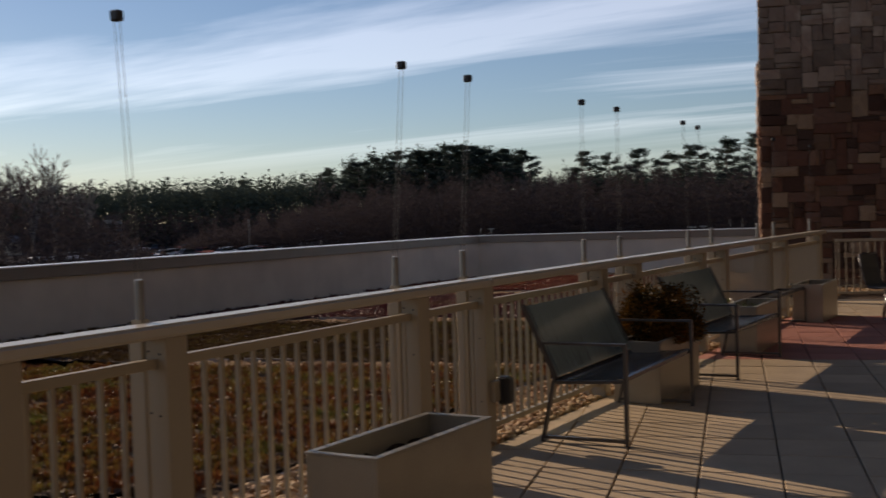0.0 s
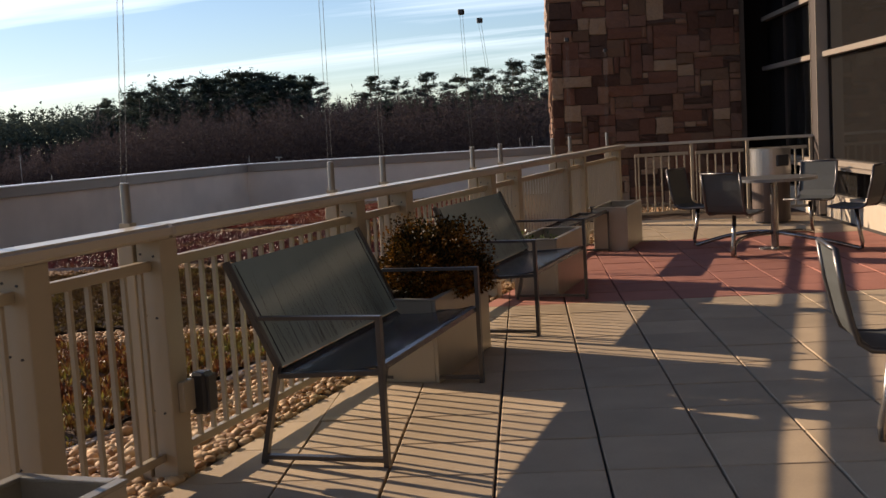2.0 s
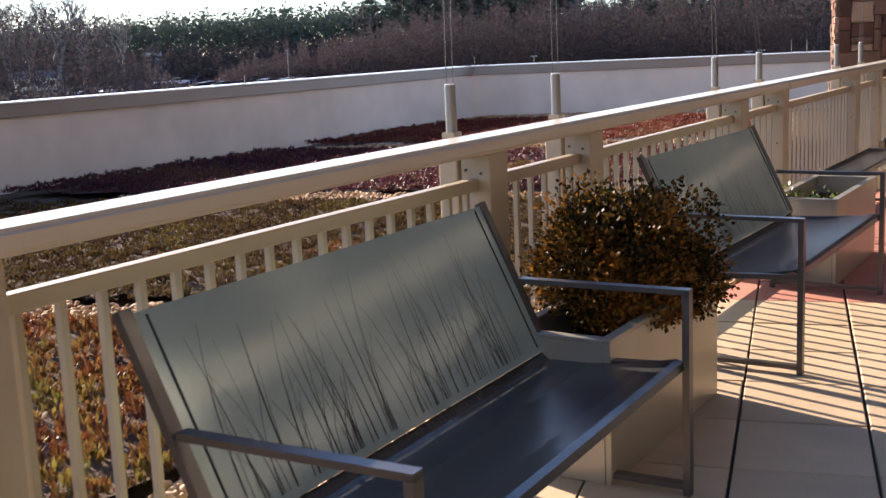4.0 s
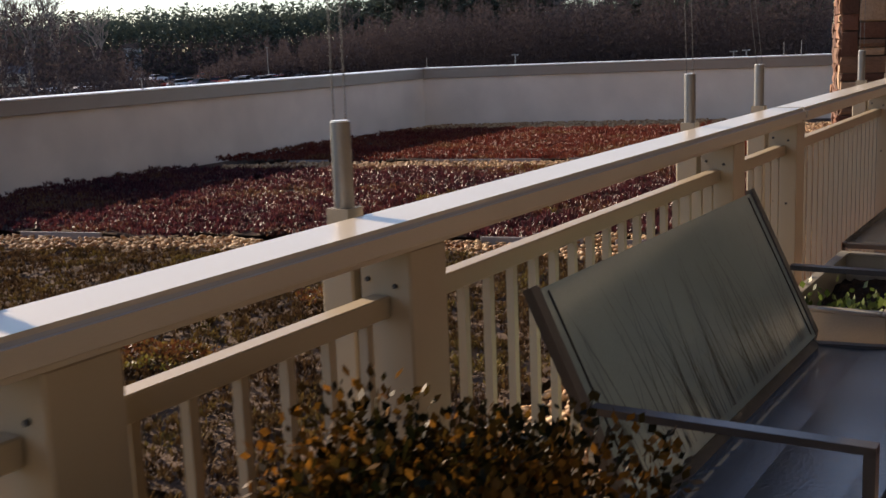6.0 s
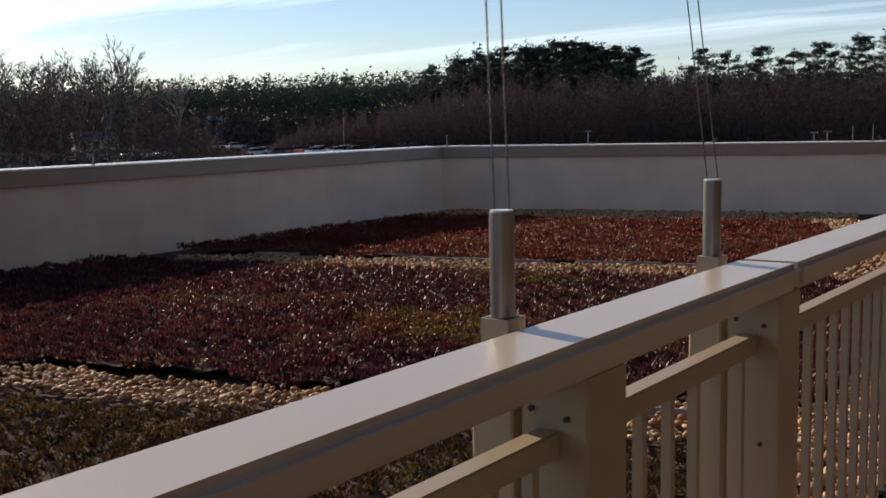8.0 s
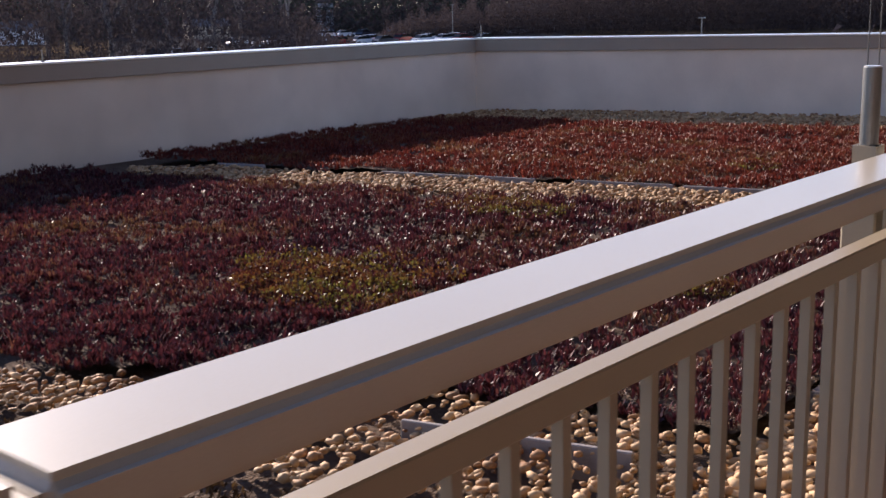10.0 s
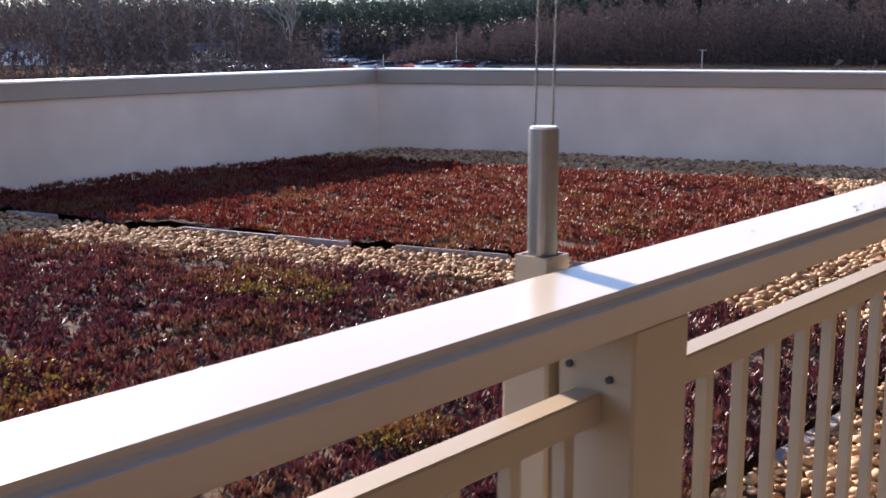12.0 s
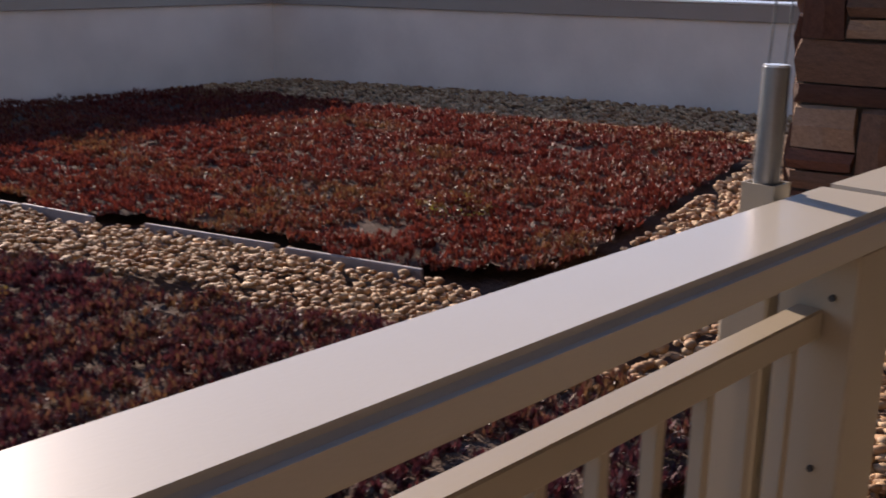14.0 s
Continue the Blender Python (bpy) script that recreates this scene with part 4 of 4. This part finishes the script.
def car(m, paint, label):
    ob = group_at("car", label, "car", "cars in the car park", m=m)
    bm = bmesh.new()
    prof = [(-2.1, .35), (-2.15, .7), (-1.9, .92), (-.9, 1.0), (.95, 1.0), (1.95, .85), (2.15, .6), (2.1, .35)]
    ra = [bm.verts.new((x, -.87, z)) for x, z in prof]
    rb = [bm.verts.new((x, .87, z)) for x, z in prof]
    for i in range(len(prof)):
        j = (i + 1) % len(prof)
        bm.faces.new((ra[i], ra[j], rb[j], rb[i]))
    bm.faces.new(ra[::-1])
    bm.faces.new(rb)
    bmesh.ops.recalc_face_normals(bm, faces=bm.faces[:])
    part("body", bm, paint, ob)
    bm = bmesh.new()
    prof = [(-1.7, .95), (-1.15, 1.42), (.35, 1.45), (1.1, .98)]
    ra = [bm.verts.new((x, -.75, z)) for x, z in prof]
    rb = [bm.verts.new((x, .75, z)) for x, z in prof]
    for i in range(4):
        j = (i + 1) % 4
        bm.faces.new((ra[i], ra[j], rb[j], rb[i]))
    bm.faces.new(ra[::-1])
    bm.faces.new(rb)
    bmesh.ops.recalc_face_normals(bm, faces=bm.faces[:])
    part("cabin", bm, M_GLASS, ob, "dark glazed cabin")
    bm = bmesh.new()
    box(bm, -1.05, .3, -.7, .7, 1.43, 1.475, .01)
    part("roof", bm, paint, ob)
    for x in (-1.35, 1.35):
        for y in (-.85, .85):
            bm = bmesh.new()
            cyl(bm, (x, y - .1, .33), (x, y + .1, .33), .33, 12)
            part("wheel", bm, M_TYRE, ob)
    return ob

crng = random.Random(9)
protos = {}
for row, (dist, az0, az1, step) in enumerate(((150, 47.5, 53.5, 1.15), (188, 36.5, 45.5, .95), (196, 38, 50, 1.3), (232, 35.5, 41.5, .8), (240, 36, 47, 1.2))):
    az = az0
    while az < az1:
        if crng.random() < .8:
            kind = crng.choice(("pale", "pale", "dark", "dark", "red"))
            m = Matrix.Translation(far(az + crng.uniform(-.08, .08), dist + crng.uniform(-1, 1), GZ + .03)) @ pose(0, 0, 0, 0, 0, crng.choice((80, 100)) + crng.uniform(-4, 4))
            if kind not in protos:
                protos[kind] = car(m, {"pale": M_CARWHITE, "dark": M_CARDARK, "red": M_CARRED}[kind], {"pale": "pale parked car", "dark": "dark parked car", "red": "red parked car"}[kind] + " in the far car park")
            else:
                copy_thing(protos[kind], m)
        az += step * crng.uniform(.7, 1.4)
# lamp posts of the car park
for az, dist, h in ((27.3, 120, 4.2), (39.5, 210, 6.0), (16.0, 110, 4.0), (16.6, 112, 3.9)):
    ob = group_at("street_lamp", "slim pale lamp post below the roof", "lamp", "car park lamps", m=Matrix.Translation(far(az, dist, GZ)))
    bm = bmesh.new()
    cyl(bm, (0, 0, 0), (0, 0, h), .07, 8)
    part("pole", bm, M_TUBE, ob)
    bm = bmesh.new()
    box(bm, -.35, .35, -.15, .15, h, h + .12, .02)
    part("head", bm, M_TUBE, ob)

# ---- planted beds and pebbles on the roof ----
PATHS = ((-2.1, -1.65), (3.35, 3.8), (7.92, 8.36), (12.82, 13.46))      # pebble strips across the roof, along the paving's own axes
def to_uv(x, y):
    dx, dy = x - 1.275, y - 7.995
    return dx * U.x + dy * U.y, dx * V.x + dy * V.y

def from_uv(u, v):
    return 1.275 + u * U.x + v * V.x, 7.995 + u * U.y + v * V.y

BEDS = (("sedum_bed_south", (-12.0, -2.1), M_BED_AUTUMN, 320, .05), ("sedum_bed_autumn", (-1.6, 3.3), M_BED_AUTUMN, 900, .055),
        ("sedum_bed_olive", (3.85, 7.78), M_BED_OLIVE, 1200, .035), ("sedum_bed_purple", (8.46, 12.78), M_BED_PURPLE, 1500, .042), ("sedum_bed_rust", (13.56, 17.9), M_BED_RED, 1400, .042))

def in_bed(x, y, v0, v1, last):
    u, v = to_uv(x, y)
    wob = .07 * np.sin(x * 3.1 + v0) + .05 * np.sin(x * 7.3 + 2 * v0) + .03 * np.sin(x * 17 + v0)
    ok = (v > v0 + .04 + wob) & (v < v1 - .03 + .7 * wob) & (x > -8.6) & (x < -.83)
    if v0 > 8 and not last:
        ok &= ~((x > -1.95 + .12 * np.sin(y * 7)) & (v < 8.72 + .05 * np.sin(x * 9)))
    if last:
        ok &= u < -.12 - .35 * np.clip((v - (v1 - .7)) / .7, 0, 1) ** 2 - .5 * np.clip((v0 + .5 - v) / .5, 0, 1) ** 2
    return ok

rs = np.random.RandomState(8)
for n, (name, (v0, v1), mat, dens, hgt) in enumerate(BEDS):
    x0, x1 = -8.7, -.83
    ymin, ymax = min(from_uv(-9, v0)[1], from_uv(1, v0)[1]) - 1, max(from_uv(-9, v1)[1], from_uv(1.5, v1)[1]) + 1
    ymin = max(ymin, -3.0)
    N = int(dens * (x1 - x0) * (ymax - ymin))
    x, y = rs.uniform(x0, x1, N), rs.uniform(ymin, ymax, N)
    near = rs.uniform(0, 1, N) < np.clip(1.25 - (-x) / 14, .35, 1)
    ok = in_bed(x, y, v0, v1, n == 4) & near
    # bare patches
    clump = np.array([noise.noise(Vector((a * 1.6, b * 1.6, n))) + .5 * noise.noise(Vector((a * 5, b * 5, n + 9))) for a, b in zip(x[ok], y[ok])])
    x, y = x[ok][clump > -.64], y[ok][clump > -.64]
    xs, ys = x, y
    fine = np.array([noise.noise(Vector((a * 7.5, b * 7.5, n + 40))) + .6 * noise.noise(Vector((a * 17, b * 17, n + 60))) for a, b in zip(xs, ys)])
    stay = fine > -.55 + .5 * rs.uniform(0, 1, len(fine))
    x, y = xs[stay], ys[stay]
    lift = (.03 + .035 * clump[clump > -.64])[stay] + .085 * np.clip(fine[stay], -.35, 1)
    bed_h = .03
    k = 5
    cx, cy = np.repeat(x, k), np.repeat(y, k)
    cz = np.repeat(bed_h + lift * .45, k)
    m_ = len(cx)
    a = rs.uniform(0, 2 * np.pi, m_)
    reach = rs.uniform(.008, .032, m_)
    up_ = .82 * hgt * rs.uniform(.35, 1.25, m_) * (1 + np.repeat(lift, k) * 4)
    w = rs.uniform(.0028, .006, m_) * (1.5 if n < 2 else 1.2)
    base = np.stack([cx + rs.normal(0, .008, m_), cy + rs.normal(0, .008, m_), cz - .02], 1)
    out = np.stack([np.cos(a), np.sin(a), np.zeros(m_)], 1)
    sidev = np.stack([-np.sin(a), np.cos(a), np.zeros(m_)], 1)
    mid = base + out * reach[:, None] * .5 + np.array([0, 0, 1.0]) * up_[:, None] * .6
    tip = base + out * reach[:, None] + np.array([0, 0, 1.0]) * up_[:, None]
    vv = np.stack([base, mid - sidev * w[:, None], tip, mid + sidev * w[:, None]], 1).reshape(-1, 3)
    ff = np.arange(m_ * 4).reshape(-1, 4)
    bed = tagged(fast_mesh(name, vv, ff, mat), "low sedum planting in " + ("rust red" if n == 4 else "dark purple red" if n == 3 else "olive and brown" if n == 2 else "orange, red and green") + " on the roof", "sedum", kind="stuff")
    # the raised substrate under it
    bm = bmesh.new()
    step = .16
    grid = {}
    for i in range(int((x1 - x0) / step) + 1):
        for j in range(int((ymax - ymin) / step) + 1):
            px, py = x0 + i * step, ymin + j * step
            if in_bed(np.array([px]), np.array([py]), v0, v1, n == 4)[0]:
                grid[i, j] = bm.verts.new((px, py, .012 + .022 * noise.noise(Vector((px * 2, py * 2, n)))))
    for (i, j), q in grid.items():
        if (i + 1, j) in grid and (i, j + 1) in grid and (i + 1, j + 1) in grid:
            bm.faces.new((q, grid[i + 1, j], grid[i + 1, j + 1], grid[i, j + 1]))
    soil = tagged(part("bed_soil", bm, M_SOILBED), "dark crumbly substrate under the sedum", "soil", kind="stuff")

# lighter clumps that stand in the beds
def clump(x, y, rx, ry, n, size, seed):
    r = random.Random(seed)
    def where(r):
        a, q = r.uniform(0, 2 * math.pi), math.sqrt(r.random())
        q *= 1 + .45 * noise.noise(Vector((math.cos(a) * 1.7, math.sin(a) * 1.7, seed)))
        px, py = rx * q * math.cos(a), ry * q * math.sin(a)
        top = .035 + .05 * max(-.4, noise.noise(Vector((px * 5 + seed, py * 5, 2)))) + .03 * (1 - q)
        return Vector((px, py, top * r.uniform(.35, 1.15) + .02)), Vector((0, 0, .8))
    vs, fs = leaf_cloud(n, r, size, where)
    ob = mesh_of("sedum_clump", vs, fs, M_CLUMP)
    ob.location = (x, y, .015)
    tagged(ob, "low clump of yellow-green and orange sedum on the roof", "sedum", kind="stuff")
for i, (x, y, rx, ry, n, s) in enumerate(((-3.35, 17.1, .75, .55, 4200, .02), (-1.78, 18.0, .18, .16, 800, .018), (-3.9, 19.2, .5, .3, 1500, .02), (-3.37, 21.88, .25, .2, 400, .02), (-2.54, 12.41, .35, .22, 1400, .02), (-2.4, 13.7, .3, .2, 900, .02), (-1.44, 9.85, .4, .35, 1800, .022))):
    clump(x, y, rx, ry, n, s, 60 + i)

# weathered edging of the beds, half buried and gone in places
erng = random.Random(44)
def edging(a, b, h=.016, gaps=.45, wide=.03):
    a, b = Vector((*a, 0)), Vector((*b, 0))
    d = b - a
    n = max(1, int(d.length / .8))
    ang = math.degrees(math.atan2(d.y, d.x))
    for i in range(n):
        if erng.random() < gaps:
            continue
        p, q = a + d * (i / n), a + d * ((i + 1) / n)
        bm = bmesh.new()
        box(bm, .004, (q - p).length * erng.uniform(.55, 1) - .004, -wide, wide, -.06, h, .004)
        ob = part("edging", bm, M_EDGING)
        ob.matrix_basis = Matrix.Translation(p) @ pose(0, 0, erng.uniform(-.006, .008), erng.uniform(-4, 4), 0, ang + erng.uniform(-2.5, 2.5))
        tagged(ob, "weathered grey edging strip between sedum and pebbles", "edging", "edging strips of the beds")

for v, gaps in ((8.36, .15), (13.47, .5), (3.86, .4)):
    a, b = from_uv(-5.6, v), from_uv(0, v)
    ty = (-.85 - b[0]) / U.x
    b = (b[0] + U.x * ty, b[1] + U.y * ty) if v < 13 else from_uv(-.5, v)
    edging(a, b, .052, gaps, .012)
edging((-.80, 3.0), (-.80, 15.0))
edging((-.80, 16.2), (-.80, 20.3))

# pebbles
def pebbles(name, pts, sizes, seed, fine=True):
    r = np.random.RandomState(seed)
    bm = bmesh.new()
    bmesh.ops.create_icosphere(bm, subdivisions=2 if fine else 1, radius=1)
    bv = np.array([v.co[:] for v in bm.verts])
    bf = np.array([[v.index for v in f.verts] for f in bm.faces])
    bm.free()
    n = len(pts)
    sc = sizes[:, None] * r.uniform(.6, 1.2, (n, 3)) * np.array([1.15, .9, .62])
    a = r.uniform(0, 2 * np.pi, n)
    t = r.normal(0, .25, n)
    v = bv[None] * sc[:, None]
    v = v * (1 + r.normal(0, .06, (n, len(bv), 1)))
    x, y, z = v[..., 0], v[..., 1], v[..., 2]
    y, z = y * np.cos(t)[:, None] - z * np.sin(t)[:, None], y * np.sin(t)[:, None] + z * np.cos(t)[:, None]
    v = np.stack([x * np.cos(a)[:, None] - y * np.sin(a)[:, None], x * np.sin(a)[:, None] + y * np.cos(a)[:, None], z], -1) + pts[:, None]
    f = (bf[None] + (np.arange(n) * len(bv))[:, None, None]).reshape(-1, 3)
    ob = fast_mesh(name, v.reshape(-1, 3), f, M_GRAVEL)
    for p in ob.data.polygons:
        p.use_smooth = True
    return tagged(ob, "rounded tan and cream river pebbles on the roof", "pebbles", kind="stuff")

def scatter(n, x0, x1, y0, y1, keep):
    x, y = rs.uniform(x0, x1, n), rs.uniform(y0, y1, n)
    ok = keep(x, y)
    return np.stack([x[ok], y[ok]], 1)

def strip_keep(x, y):
    u, v = to_uv(x, y)
    ok = np.zeros(len(x), bool)
    for a, b in PATHS:
        wob = .05 * np.sin(u * 3.1 + a) + .03 * np.sin(u * 7.7)
        ok |= (v > a + wob) & (v < b + wob)
    ok |= (x > -2.0 + .1 * np.sin(y * 7)) & (v > 8.1) & (v < 8.72 + .05 * np.sin(x * 9))
    ok &= (u > -6.0 + .3 * np.sin(v * 9))
    return ok & (x < -.78) & ~((y > 20) & (u > -.1))

def in_strips(n):
    out = []
    for a, b in PATHS:
        u, v = rs.uniform(-6.5, 2.8, n), rs.uniform(a - .12, b + (.6 if 7 < a < 8 else .12), n)
        x, y = 1.275 + u * U.x + v * V.x, 7.995 + u * U.y + v * V.y
        ok = strip_keep(x, y) & (y > 2)
        out.append(np.stack([x[ok], y[ok]], 1))
    return np.concatenate(out)
pt = in_strips(8500)
pt2 = scatter(15000, -.80, -.02, 2.5, 20.6, lambda x, y: x < 5)
near_border = (pt2[:, 1] > 5.6) & (pt2[:, 1] < 8.6)
def end_keep(x, y):
    u, v = to_uv(x, y)
    c = -.05 - .35 * np.clip((v - 17.2) / .7, 0, 1) ** 2
    return (v > 12.6) & (u > c) & (v < 18.3) & (x < .6)
pt3 = scatter(15000, -4.4, .6, 19.8, 26.2, end_keep)
def wall_keep(x, y):
    u, v = to_uv(x, y)
    return (v > 17.85) & (v < 19.6) & (u < .2) & (u > -7.5)
pt4 = scatter(16000, -8.9, -3, 23.2, 27.4, wall_keep)
for nm, q, s0, s1, z in (("pebble_strips", pt, .012, .026, .055), ("pebble_border", pt2[~near_border], .015, .032, .035), ("pebble_border", pt2[near_border], .018, .04, .035), ("pebble_corner", pt3, .018, .036, .05), ("pebble_scatter", pt4, .014, .03, .03)):
    p3 = np.concatenate([q, z - .05 + rs.uniform(0, .03, (len(q), 1))], 1) if len(q) else np.zeros((0, 3))
    pebbles(nm, p3, rs.uniform(s0, s1, len(p3)), 5, nm == "pebble_border" and q is not pt and p3[:, 1].max() < 8.7)

# ---- pavers ----
PW, PL = .445, .482
floor = tagged(new("floor"), "buff concrete pavers with a band of red pavers", "floor", kind="structure")
floor.matrix_basis = GRID
bm = bmesh.new()
box(bm, .0055, PW - .0055, .0055, PL - .0055, -.03, 0, .004)
PAVE = bpy.data.meshes.new("paver")
bm.to_mesh(PAVE)
bm.free()
PAVE_RED = PAVE.copy()
PAVE.materials.append(M_PAVER)
PAVE_RED.materials.append(M_PAVER_RED)
inv = FAC.inverted()
joined = {False: bmesh.new(), True: bmesh.new()}
prng = random.Random(31)
count = 0
cells = []
for i in range(-9, 22):
    for j in range(-30, 26):
        c = GRID @ Vector(((i + .5) * PW, (j + .5) * PL, 0))
        if c.x < -.32 or (inv @ c).x > -.02 or (RET.inverted() @ c).y > -.12:
            continue
        cells.append((abs(c.y - 9.5) + abs(c.x - 1.2), i, j, c))
cells.sort(key=lambda e: e[0])
for n, (_, i, j, c) in enumerate(cells):
    red = 4.35 < uv(c.x, c.y)[1] < 8.55
    m = pose(i * PW, j * PL, prng.uniform(-.0015, .0015), prng.uniform(-.15, .15), prng.uniform(-.15, .15), 0)
    cut = c.x < .34
    if cut:
        b = bmesh.new()
        box(b, .003, PW - .003, .003, PL - .003, -.03, 0, 0, m=GRID @ m)
        bmesh.ops.bisect_plane(b, geom=b.verts[:] + b.edges[:] + b.faces[:], plane_co=(.0, 0, 0), plane_no=(1, 0, 0), clear_inner=True)
        bmesh.ops.holes_fill(b, edges=b.edges[:])
        if b.verts:
            b.transform(GRID.inverted())
            part("paver", b, M_PAVER_RED if red else M_PAVER, floor)
        else:
            b.free()
    elif n < 310:
        share("paver", PAVE_RED if red else PAVE, m, floor)
    else:
        box(joined[red], .0045, PW - .0045, .0045, PL - .0045, -.03, 0, 0, m=m)
for red, b in joined.items():
    ob = part("far_pavers", b, M_PAVER_RED if red else M_PAVER, floor, "red concrete pavers" if red else "")
    ob["kind"] = "stuff"
